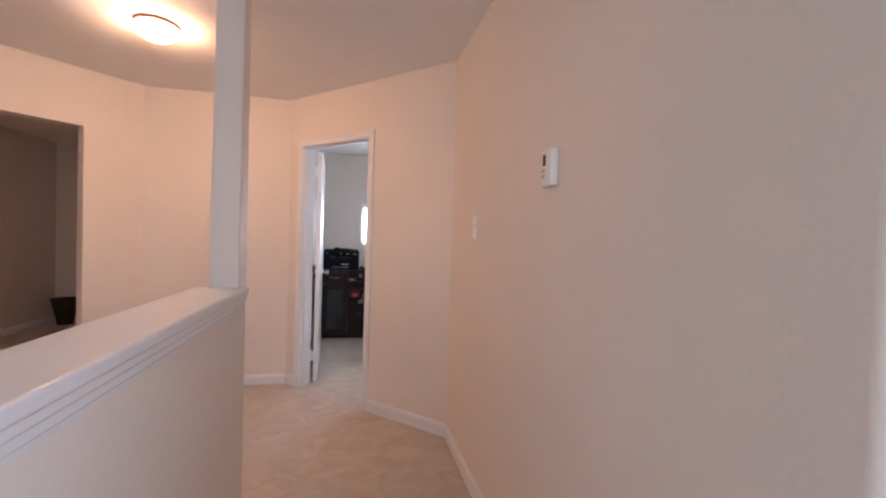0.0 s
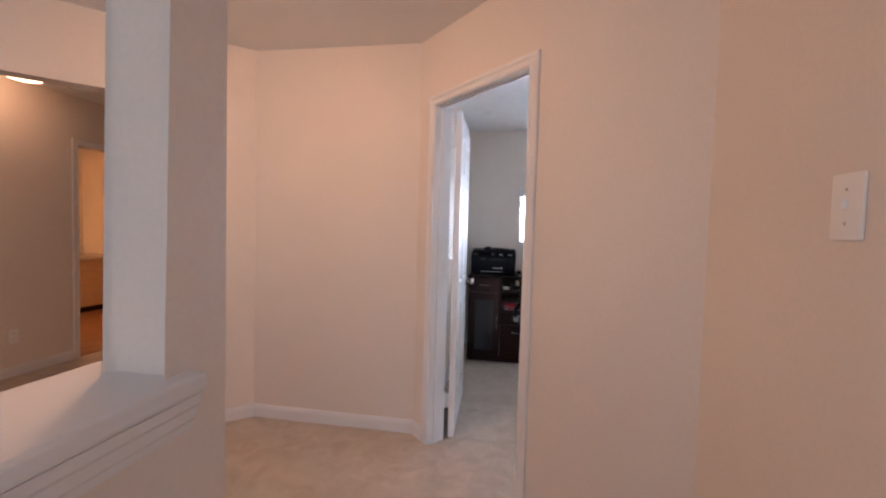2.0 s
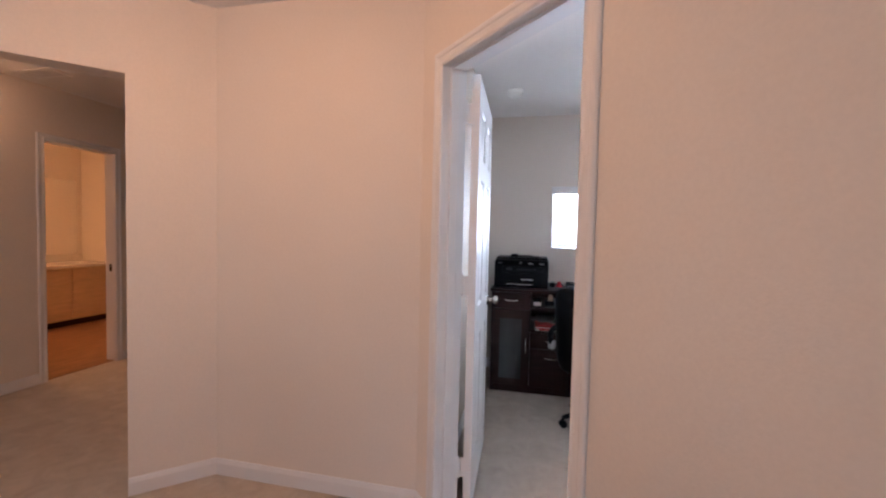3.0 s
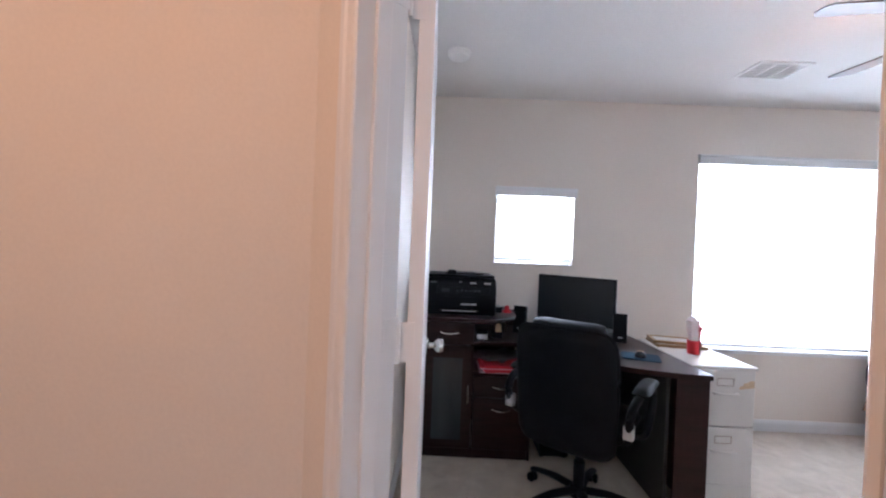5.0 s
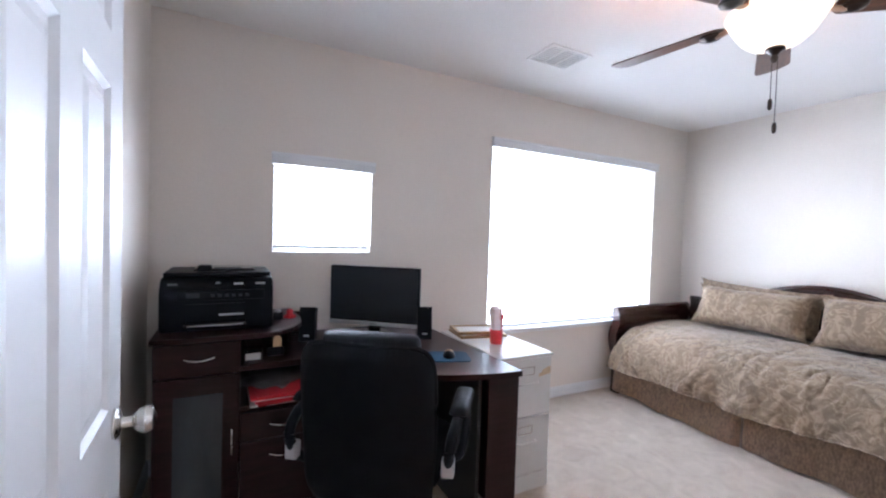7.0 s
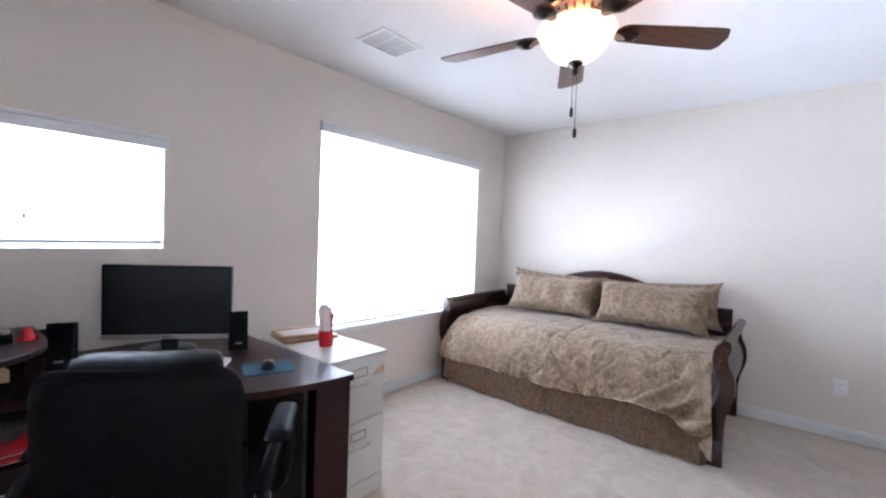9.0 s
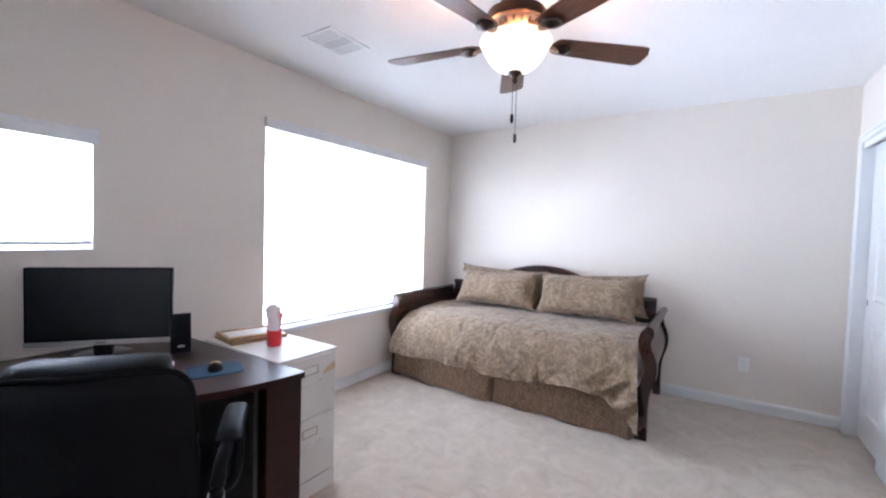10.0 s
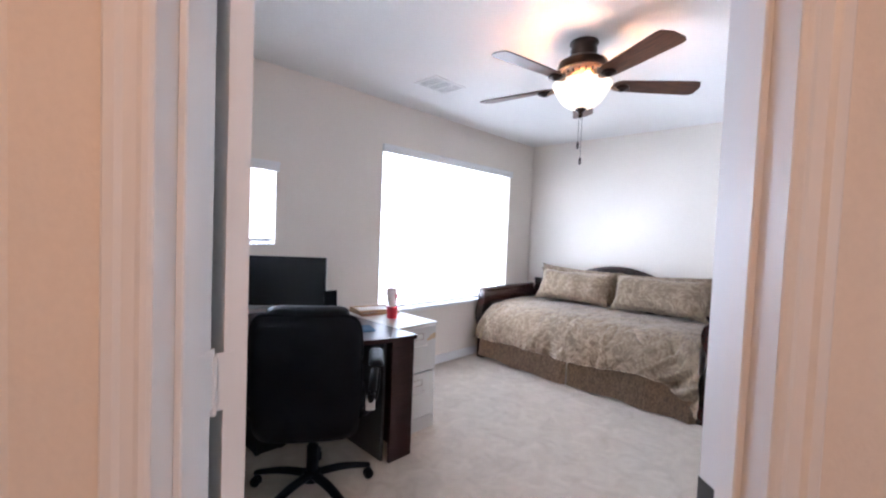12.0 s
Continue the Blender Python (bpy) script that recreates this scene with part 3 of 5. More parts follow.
def dome_light(x, y, glow, label, size=1.0):
    root = thing("ceiling_light", Matrix.Translation((x, y, HIGH)) @ Matrix.Diagonal((size, size, (1 + size) / 2, 1)), label, "ceiling light")
    part("base_ring", lathe([(0.001, 0.0), (0.162, 0.0), (0.166, -0.006), (0.166, -0.020), (0.158, -0.026), (0.001, -0.026)], 40), COPPER, root, "brushed bronze trim ring", smooth=True)
    prof = [(0.156, -0.026), (0.158, -0.036), (0.150, -0.058), (0.130, -0.078), (0.10, -0.094), (0.06, -0.105), (0.02, -0.109), (0.0005, -0.1095)]
    part("glass_shade", lathe(prof, 40), glow, root, "lit opal glass dome", smooth=True)
    return root


dome_light(-0.595, 5.07, GLOWHALL, "lit flush opal glass ceiling light of the hall", 0.66)
dome_light(-3.1, 6.27, GLOWFAR, "lit flush opal glass ceiling light of the passage")
dome_light(-4.9, 7.4, GLOWBATH, "lit flush opal glass ceiling light of the bathroom")


def vent(m, wide, deep, rows, label):
    root = thing("ceiling_vent", m, label, "ceiling vent")
    f = 0.022
    bm = box(-wide / 2, -wide / 2 + f, -deep / 2, deep / 2, -0.008, 0, 0.002, 1)
    box(wide / 2 - f, wide / 2, -deep / 2, deep / 2, -0.008, 0, 0.002, 1, bm=bm)
    box(-wide / 2 + f, wide / 2 - f, -deep / 2, -deep / 2 + f, -0.008, 0, 0.002, 1, bm=bm)
    box(-wide / 2 + f, wide / 2 - f, deep / 2 - f, deep / 2, -0.008, 0, 0.002, 1, bm=bm)
    part("frame", bm, PLASTIC, root)
    # flat grey sheet whose tone paints in the shade behind the louvres
    part("backing", box(-wide / 2 + f, wide / 2 - f, -deep / 2 + f, deep / 2 - f, -0.003, -0.001), VENTSHADE, root)
    inner = wide - 2 * f
    for k in range(3):
        x0 = -inner / 2 + inner * k / 3 + 0.004
        x1 = -inner / 2 + inner * (k + 1) / 3 - 0.004
        if k:
            part("divider", box(x0 - 0.008, x0, -deep / 2 + f, deep / 2 - f, -0.008, -0.002), PLASTIC, root)
        first = None
        for i in range(rows):
            y = -deep / 2 + f + (deep - 2 * f) * (i + 0.5) / rows
            if first is None:
                first = s = part("louvre", box(x0, x1, -0.0075, 0.0075, -0.0008, 0.0008), PLASTIC, root)
            else:
                s = first.copy()
                scene.collection.objects.link(s)
            s.matrix_local = pose(0, y, -0.0055, (14 if k == 1 else 10))
    return root


vent(Matrix.Translation((2.185, 7.80, HIGH)), 0.315, 0.245, 9, "white louvred air vent in the ceiling")
vent(Matrix.Translation((-3.15, 6.75, HIGH)), 0.36, 0.16, 6, "white louvred air vent in the passage ceiling")

root = thing("smoke_detector", Matrix.Translation((0.29, 7.70, HIGH)), "round white smoke detector on the ceiling", "smoke detector")
part("base", lathe([(0.001, 0), (0.068, 0), (0.068, -0.012), (0.062, -0.016), (0.001, -0.016)], 32), PLASTIC, root, smooth=True)
part("cover", lathe([(0.060, -0.016), (0.058, -0.030), (0.045, -0.040), (0.02, -0.043), (0.0005, -0.043)], 32), PLASTIC, root, smooth=True)

root = thing("thermostat", Matrix.Translation((EX, 3.688, 1.534)), "white wall thermostat with a small dark display", "thermostat")
part("body", box(-0.026, 0, -0.035, 0.035, -0.060, 0.060, 0.006, 3), PLASTIC, root, smooth=True)
part("display", box(-0.0275, -0.0255, 0.004, 0.022, 0.006, 0.042), SCREEN, root, "dark display")
for z in (-0.028, -0.010):
    part("button", box(-0.0285, -0.0255, 0.008, 0.026, z - 0.006, z + 0.006, 0.001, 1), SILVER, root)


def plate(m, label, category, kind_of):
    root = thing("light_switch" if kind_of == "switch" else "wall_outlet", m, label, category)
    part("plate", box(-0.036, 0.036, -0.006, 0, -0.059, 0.059, 0.0025, 2), PLASTIC, root, smooth=True)
    if kind_of == "switch":
        part("toggle", box(-0.005, 0.005, -0.016, -0.005, -0.004, 0.014, 0.002, 1), PLASTIC, root)
        for z in (-0.03, 0.03):
            bm = lathe([(0.0005, 0), (0.003, 0), (0.003, 0.001), (0.0005, 0.001)], 10)
            bmesh.ops.transform(bm, matrix=Matrix.Translation((0, -0.006, z)) @ Matrix.Rotation(radians(90), 4, "X"), verts=bm.verts)
            part("screw", bm, SILVER, root)
    else:
        for z in (-0.021, 0.021):
            s = part("socket", box(-0.017, 0.017, -0.0075, -0.005, z - 0.014, z + 0.014, 0.004, 2), PLASTIC, root)
            for x in (-0.007, 0.007):
                part("slot", box(x - 0.001, x + 0.001, -0.0079, -0.007, z - 0.001, z + 0.008), GAP, s)
    return root


plate(Matrix.Translation((EX, 4.525, 1.358)) @ Matrix.Rotation(radians(-90), 4, "Z"), "white toggle light switch plate on the hall wall", "light switch", "switch")
plate(Matrix.Translation((BE, 5.617, 0.356)) @ Matrix.Rotation(radians(-90), 4, "Z"), "white wall outlet low on the bedroom wall", "wall outlet", "outlet")
plate(Matrix.Translation((-3.46, 6.42, 0.33)) @ Matrix.Rotation(radians(90), 4, "Z"), "white wall outlet low on the passage wall", "wall outlet", "outlet")

# ceiling fan
fan = thing("ceiling_fan", Matrix.Translation((2.22, 6.665, HIGH)), "bronze ceiling fan with five walnut blades and a lit alabaster bowl", "ceiling fan")
part("canopy", lathe([(0.001, 0), (0.078, 0), (0.080, -0.010), (0.072, -0.014), (0.070, -0.040), (0.074, -0.046), (0.070, -0.085), (0.050, -0.095), (0.001, -0.095)], 36), BRONZE, fan, smooth=True)
part("motor_housing", lathe([(0.05, -0.085), (0.105, -0.098), (0.135, -0.118), (0.142, -0.145), (0.138, -0.165), (0.001, -0.165)], 40), BRONZE, fan, smooth=True)
band = part("vented_band", lathe([(0.001, -0.165), (0.118, -0.165), (0.112, -0.180), (0.100, -0.200), (0.085, -0.212), (0.001, -0.212)], 40), COPPER, fan, "copper-toned band with slots", smooth=True)
for i in range(20):
    a = 2 * math.pi * i / 20
    bm = box(-0.006, 0.006, -0.004, 0.004, -0.016, 0.010, 0.003, 1)
    bmesh.ops.transform(bm, matrix=Matrix.Translation((0.110 * math.cos(a), 0.110 * math.sin(a), -0.184)) @ Matrix.Rotation(a + math.pi / 2, 4, "Z") @ Matrix.Rotation(radians(25), 4, "X"), verts=bm.verts)
    part("slot", bm, GAP, band)
part("switch_housing", lathe([(0.001, -0.212), (0.062, -0.212), (0.070, -0.222), (0.066, -0.240), (0.001, -0.240)], 32), BRONZE, fan, smooth=True)
bowl = [(0.172, -0.226), (0.184, -0.230), (0.188, -0.238), (0.184, -0.250), (0.175, -0.266), (0.164, -0.284), (0.154, -0.302), (0.144, -0.320), (0.132, -0.338), (0.115, -0.356), (0.092, -0.374), (0.058, -0.389), (0.022, -0.395), (0.006, -0.396)]
bowl += [(max(0.006, r - 0.006), z + 0.004) for r, z in bowl[:1:-1]]
bowl = [(r * 0.87, -0.232 + (z + 0.226) * 0.86) for r, z in bowl]
part("glass_bowl", lathe(bowl, 44, ring_shape=True), GLOW, fan, "lit alabaster glass bowl", smooth=True)
for x, y in ((0.102, 0.0), (-0.051, 0.0885), (-0.051, -0.0885)):
    part("bulb", lathe([(0.001, -0.250), (0.014, -0.252), (0.022, -0.262), (0.024, -0.274), (0.018, -0.288), (0.001, -0.294)], 14, centre=(x, y, 0.010)), BULB, fan, "lit bulb", smooth=True)
part("finial", lathe([(0.001, -0.370), (0.030, -0.374), (0.033, -0.382), (0.018, -0.392), (0.010, -0.402), (0.014, -0.412), (0.010, -0.424), (0.001, -0.430)], 24), BRONZE, fan, smooth=True)
for i, (x, y, low) in enumerate(((0.004, -0.009, -0.655), (-0.003, 0.006, -0.565))):
    c = part("pull_chain", tube([(x, y, -0.40), (x, y, low)], 0.0013, 6), BRONZE, fan)
    part("fob", lathe([(0.001, 0.002), (0.006, 0.0), (0.0075, -0.012), (0.0075, -0.030), (0.005, -0.038), (0.001, -0.040)], 14, centre=(x, y, low)), BRONZE, c)
arm_first = blade_first = None
for i in range(5):
    turn = Matrix.Rotation(radians(25.5 + 72 * i), 4, "Z")
    if arm_first is None:
        bm = tube(smooth_line([(0.10, 0, -0.196), (0.128, 0, -0.216), (0.155, 0, -0.240), (0.185, 0, -0.254), (0.240, 0, -0.256)], 12), [0.020] * 6 + [0.016] * 7, 10, flat=0.6)
        arm_first = arm = part("blade_arm", bm, COPPER, fan, smooth=True)
        boss_first = boss = part("boss", lathe([(0.001, -0.240), (0.038, -0.242), (0.042, -0.250), (0.038, -0.258), (0.026, -0.262), (0.010, -0.270), (0.001, -0.271)], 28, centre=(0.228, 0, 0)), BRONZE, arm, "dark round medallion", smooth=True)
        outline = []
        for k in range(9):
            a = math.pi / 2 + math.pi * k / 8
            outline.append((0.215 + 0.045 * math.cos(a), 0.054 * math.sin(a)))
        outline += [(0.40, -0.062), (0.61, -0.070), (0.635, -0.064), (0.66, -0.020), (0.66, 0.045), (0.645, 0.066), (0.62, 0.070), (0.40, 0.062)]
        blade_first = blade = part("blade", prism(outline, -0.003, 0.003, 0.0015), BLADEWOOD, fan)
    else:
        arm, blade = arm_first.copy(), blade_first.copy()
        scene.collection.objects.link(arm)
        scene.collection.objects.link(blade)
        boss = boss_first.copy()
        boss.parent = arm
        scene.collection.objects.link(boss)
    arm.matrix_local = turn
    blade.matrix_local = turn @ Matrix.Translation((0, 0, -0.238)) @ Matrix.Rotation(radians(-11), 4, "X")

# ---- computer desk ----
DZ, TOP, FY, BY = 0.721, 0.862, 7.80, 8.395
desk = thing("computer_desk", Matrix.Identity(4), "espresso laminate corner computer desk with a cupboard and drawers", "desk")
part("side_panel", box(0.135, 0.153, FY + 0.01, BY, 0.0, TOP - 0.02), DARKWOOD, desk)
part("side_panel", box(0.436, 0.454, FY + 0.01, BY, 0.0, TOP - 0.02), DARKWOOD, desk)
part("side_panel", box(0.800, 0.818, FY + 0.01, BY, 0.0, 0.52), DARKWOOD, desk)
part("back_panel", box(0.153, 0.80, BY - 0.012, BY, 0.0, TOP - 0.02), DARKWOOD, desk)
part("plinth", box(0.153, 0.80, FY + 0.015, FY + 0.03, 0.0, 0.06), DARKWOOD, desk)
part("cupboard_floor", box(0.153, 0.436, FY + 0.03, BY - 0.012, 0.06, 0.078), DARKWOOD, desk)
# raised top with a rounded free end
outline = [(0.125, BY), (0.125, FY - 0.01), (0.50, FY - 0.01)] + [(0.50 + 0.24 * math.sin(a), 8.06 - 0.27 * math.cos(a)) for a in [radians(12 * k) for k in range(1, 8)]] + [(0.745, 8.12), (0.73, BY)]
part("raised_top", prism(outline, TOP - 0.022, TOP, 0.003), DARKWOOD, desk)
part("post", box(0.69, 0.706, 8.15, 8.35, DZ, TOP - 0.022), DARKWOOD, desk)
# small top drawer, cupboard door
d = part("drawer_front", box(0.138, 0.450, FY - 0.008, FY + 0.010, 0.700, TOP - 0.026, 0.002, 1), DARKWOOD, desk)
d2 = part("cupboard_door", box(0.138, 0.450, FY - 0.008, FY + 0.010, 0.065, 0.694, 0.002, 1), DARKWOOD, desk)
part("glass_panel", box(0.208, 0.388, FY - 0.012, FY - 0.007, 0.12, 0.62), GLASSDARK, d2, "frosted glass panel with reflections")


def bow(x, y, z, wide, up, parent):
    """A bowed metal pull."""
    pts = []
    for k in range(9):
        u = -1 + k / 4
        off = 0.020 * (1 - u * u)
        pts.append((x, y - 0.004 - off, z + u * wide / 2) if up else (x + u * wide / 2, y - 0.004 - off, z - 0.006 * (1 - u * u)))
    return part("handle", tube(pts, 0.0042, 8), CHROME, parent, "bowed satin nickel pull", smooth=True)


bow(0.300, FY - 0.008, 0.775, 0.11, False, d)
bow(0.424, FY - 0.008, 0.40, 0.11, True, d2)
# open shelves and two drawers
part("shelf", box(0.454, 0.86, FY + 0.02, BY - 0.012, DZ - 0.028, DZ - 0.008), DARKWOOD, desk)
part("shelf", box(0.454, 0.80, FY + 0.02, BY - 0.012, 0.515, 0.533), DARKWOOD, desk)
d3 = part("drawer_front", box(0.457, 0.815, FY - 0.008, FY + 0.010, 0.385, 0.512, 0.002, 1), DARKWOOD, desk)
d4 = part("drawer_front", box(0.457, 0.815, FY - 0.008, FY + 0.010, 0.065, 0.379, 0.002, 1), DARKWOOD, desk)
bow(0.632, FY - 0.008, 0.452, 0.11, False, d3)
bow(0.632, FY - 0.008, 0.315, 0.11, False, d4)
# main top with a curved front
front = smooth_line([(0.80, 7.82, 0), (0.86, 7.70, 0), (1.00, 7.52, 0), (1.20, 7.385, 0), (1.40, 7.315, 0), (1.585, 7.288, 0)], 20)
outline = [(0.488, BY), (0.488, FY + 0.02), (0.72, FY + 0.02)] + [(p.x, p.y) for p in front] + [(1.592, 7.30), (1.565, BY)]
part("desktop", prism(outline, DZ - 0.026, DZ, 0.004), DARKWOOD, desk)
part("end_panel", box(1.425, 1.585, 7.312, 7.332, 0.0, DZ - 0.026), DARKWOOD, desk)
part("end_panel", box(1.560, 1.578, 7.332, BY, 0.0, DZ - 0.026), DARKWOOD, desk)
# knee-space panels: the shade under the desk is put into their charcoal colour
part("inner_panel", box(1.40, 1.418, 7.36, 8.20, 0.0, DZ - 0.026), CHARCOAL, desk, "side of the knee space, its shade put into a charcoal colour")
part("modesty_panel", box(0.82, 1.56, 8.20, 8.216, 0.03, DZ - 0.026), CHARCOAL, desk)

# printer
pr = thing("printer", Matrix.Translation((0.365, 8.10, TOP)) @ Matrix.Diagonal((1.06, 1.06, 1.08, 1)), "black multifunction inkjet printer on the raised desk top", "printer")
prof = [(-0.165, 0.0), (-0.18, 0.03), (-0.18, 0.16), (-0.150, 0.205), (-0.13, 0.215), (0.17, 0.225), (0.185, 0.21), (0.185, 0.0)]
turn = Matrix(((0, 0, 1, 0), (1, 0, 0, 0), (0, 1, 0, 0), (0, 0, 0, 1)))
part("body", prism(prof, -0.213, 0.213, 0.012, turn=turn), BLACKPLASTIC, pr, smooth=True)
part("control_panel", box(-0.15, 0.175, -0.188, -0.176, 0.128, 0.168, 0.004), BLACKPLASTIC, pr, "gloss black control panel")
part("lcd", box(-0.118, -0.070, -0.1895, -0.186, 0.138, 0.158), GLASSDARK, pr, "small grey display")
for i in range(6):
    part("key", box(-0.03 + i * 0.026, -0.016 + i * 0.026, -0.190, -0.187, 0.140, 0.152, 0.001, 1), SCREEN, pr)
part("paper_slot", box(-0.12, 0.10, -0.184, -0.176, 0.068, 0.112), BLACKPLASTIC, pr)
part("output_tray", box(-0.125, 0.105, -0.235, -0.170, 0.030, 0.042, 0.003), BLACKGLOSS, pr)
part("tray_edge", box(0.0, 0.095, -0.186, -0.183, 0.062, 0.070), SILVER, pr)
part("tray_edge", box(-0.11, 0.09, -0.237, -0.234, 0.031, 0.035), SILVER, pr)
part("lid", box(-0.205, 0.205, -0.13, 0.178, 0.220, 0.236, 0.006), BLACKPLASTIC, pr)
part("document_feeder", box(-0.10, 0.14, -0.06, 0.12, 0.235, 0.248, 0.005), BLACKGLOSS, pr)
part("feeder_knob", box(-0.085, -0.03, -0.10, -0.03, 0.232, 0.262, 0.008), BLACKPLASTIC, pr)
part("feeder_flap", box(-0.025, 0.085, -0.095, -0.04, 0.246, 0.254, 0.003), GLASSDARK, pr, "grey document flap")
bm = lathe([(0.0005, 0), (0.010, 0), (0.010, 0.002), (0.0005, 0.002)], 20)
bmesh.ops.transform(bm, matrix=Matrix.Translation((-0.004, -0.158, 0.193)) @ Matrix.Rotation(radians(127), 4, "X"), verts=bm.verts)
part("badge", bm, SILVER, pr, "round silver badge")
for x0, x1 in ((0.055, 0.092), (0.14, 0.18), (-0.185, -0.15)):
    bm = box(x0, x1, -0.001, 0.001, -0.0045, 0.0045)
    bmesh.ops.transform(bm, matrix=Matrix.Translation((0, -0.160, 0.191)) @ Matrix.Rotation(radians(-34), 4, "X"), verts=bm.verts)
    part("nameplate", bm, SILVER if x0 > 0 else GREYPAPER, pr)

# things round the printer
root = thing("trinket", Matrix.Translation((0.630, 8.08, TOP)), "small dark camera-like trinket on the raised top", "trinket")
part("body", box(-0.022, 0.022, -0.016, 0.016, 0, 0.038, 0.006), BLACKPLASTIC, root, smooth=True)
part("top", lathe([(0.001, 0.038), (0.014, 0.038), (0.013, 0.050), (0.001, 0.052)], 16), SILVER, root)
root = thing("figurine", Matrix.Translation((0.690, 8.10, TOP)), "small red toy figure on the raised top", "figurine")
bm = lathe([(0.001, 0), (0.020, 0), (0.022, 0.012), (0.015, 0.026), (0.017, 0.036), (0.012, 0.046), (0.001, 0.050)], 18)
box(-0.030, 0.030, -0.010, 0.010, 0.0, 0.016, 0.005, bm=bm)
part("body", bm, RED, root, smooth=True)


def speaker(x, y, turn, group="computer speakers"):
    root = thing("speaker", Matrix.Translation((x, y, DZ)) @ Matrix.Rotation(radians(turn), 4, "Z"), "small black desktop loudspeaker", "speaker", group)
    prof = [(-0.045, 0), (0.04, 0), (0.05, 0.17), (-0.025, 0.185)]
    part("cabinet", prism(prof, -0.042, 0.042, 0.004, turn=Matrix(((0, 0, 1, 0), (1, 0, 0, 0), (0, 1, 0, 0), (0, 0, 0, 1)))), BLACKPLASTIC, root)
    bm = lathe([(0.030, 0), (0.032, 0.003), (0.028, 0.004), (0.012, -0.002), (0.001, 0.001)], 24)
    bmesh.ops.transform(bm, matrix=Matrix.Translation((0, -0.036, 0.115)) @ Matrix.Rotation(radians(84), 4, "X"), verts=bm.verts)
    part("driver", bm, BLACKPLASTIC, root, smooth=True)
    part("label", box(-0.014, 0.014, -0.046, -0.042, 0.028, 0.036), SILVER, root)
    return root


speaker(0.795, 8.17, -20)
speaker(1.418, 7.995, -18)

mon = thing("monitor", Matrix.Translation((1.172, 8.172, DZ)) @ Matrix.Rotation(radians(-38.5), 4, "Z"), "black flat computer monitor switched off, silver lower bezel", "monitor")
part("housing", box(-0.277, 0.277, -0.012, 0.020, 0.056, 0.402, 0.006), BLACKPLASTIC, mon)
part("screen", box(-0.266, 0.266, -0.0145, -0.011, 0.082, 0.392), SCREEN, mon, "dark matt screen")
part("lower_bezel", box(-0.276, 0.276, -0.016, -0.010, 0.054, 0.076, 0.002), SILVER, mon, "silver lower bezel")
part("badge", box(-0.02, 0.02, -0.0175, -0.0155, 0.062, 0.068), GREYPAPER, mon)
part("neck", box(-0.035, 0.035, 0.0, 0.03, 0.010, 0.10, 0.004), BLACKGLOSS, mon)
part("stand", lathe([(0.001, 0), (0.115, 0), (0.118, 0.006), (0.11, 0.012), (0.001, 0.016)], 36), BLACKGLOSS, mon, smooth=True)

kb = thing("keyboard", Matrix.Translation((1.095, 7.868, DZ)) @ Matrix.Rotation(radians(-38), 4, "Z"), "pale grey computer keyboard in front of the monitor", "keyboard")
part("case", box(-0.21, 0.21, -0.075, 0.075, 0, 0.016, 0.004), PLASTIC, kb)
for r in range(5):
    for c in range(13):
        if c == r == 0:
            key0 = part("key", box(-0.198, -0.171, -0.064, -0.041, 0.016, 0.022, 0.002, 1), PAPER, kb)
        else:
            k = key0.copy()
            scene.collection.objects.link(k)
            k.matrix_local = Matrix.Translation((c * 0.0308, r * 0.026, 0))

pad = thing("mouse_mat", Matrix.Translation((1.375, 7.60, DZ)) @ Matrix.Rotation(radians(-20), 4, "Z"), "blue mouse mat on the dark desktop", "mouse mat")
outline = [(sx * 0.075 + 0.025 * math.cos(a), sy * 0.060 + 0.025 * math.sin(a)) for sx, sy, a0 in ((1, 1, 0), (-1, 1, 90), (-1, -1, 180), (1, -1, 270)) for a in (radians(a0), radians(a0 + 30), radians(a0 + 60), radians(a0 + 90))]
part("mat", prism(outline, 0.0, 0.004, 0.001), BLUEPAD, pad)
ms = thing("mouse", Matrix.Translation((1.375, 7.60, DZ + 0.004)) @ Matrix.Rotation(radians(-30), 4, "Z"), "dark computer mouse with a gold-toned top on the mat", "mouse")
bm = bmesh.new()
bmesh.ops.create_uvsphere(bm, u_segments=20, v_segments=12, radius=1)
bmesh.ops.transform(bm, matrix=Matrix.Diagonal((0.030, 0.050, 0.032, 1)), verts=bm.verts)
bmesh.ops.bisect_plane(bm, geom=bm.verts[:] + bm.edges[:] + bm.faces[:], plane_co=(0, 0, 0), plane_no=(0, 0, -1), clear_outer=True)
bmesh.ops.holes_fill(bm, edges=bm.edges[:])
part("shell", bm, BLACKPLASTIC, ms, smooth=True)
part("palm_rest", lathe([(0.020, 0.0262), (0.012, 0.0315), (0.001, 0.0330)], 18), GOLD, ms, smooth=True)

# papers and boxes in the open shelves
root = thing("folder", Matrix.Translation((0.622, 7.925, 0.533)) @ Matrix.Rotation(radians(3), 4, "Z"), "stack of red card folders lying on the desk shelf", "folder")
for i in range(6):
    bm = box(-0.13, 0.14, -0.13, 0.12, 0, 0.007)
    bmesh.ops.transform(bm, matrix=pose(0.006 * (i * 7 % 4), -0.005 * (i * 5 % 3), 0.008 * i, 0, 0, -2 + 2 * (i * 3 % 4)), verts=bm.verts)
    part("cover", bm, REDPAPER if i not in (0, 3) else PAPER, root)
root = thing("papers", Matrix.Translation((0.60, 7.96, 0.581)), "crumpled grey papers on the folders", "papers")
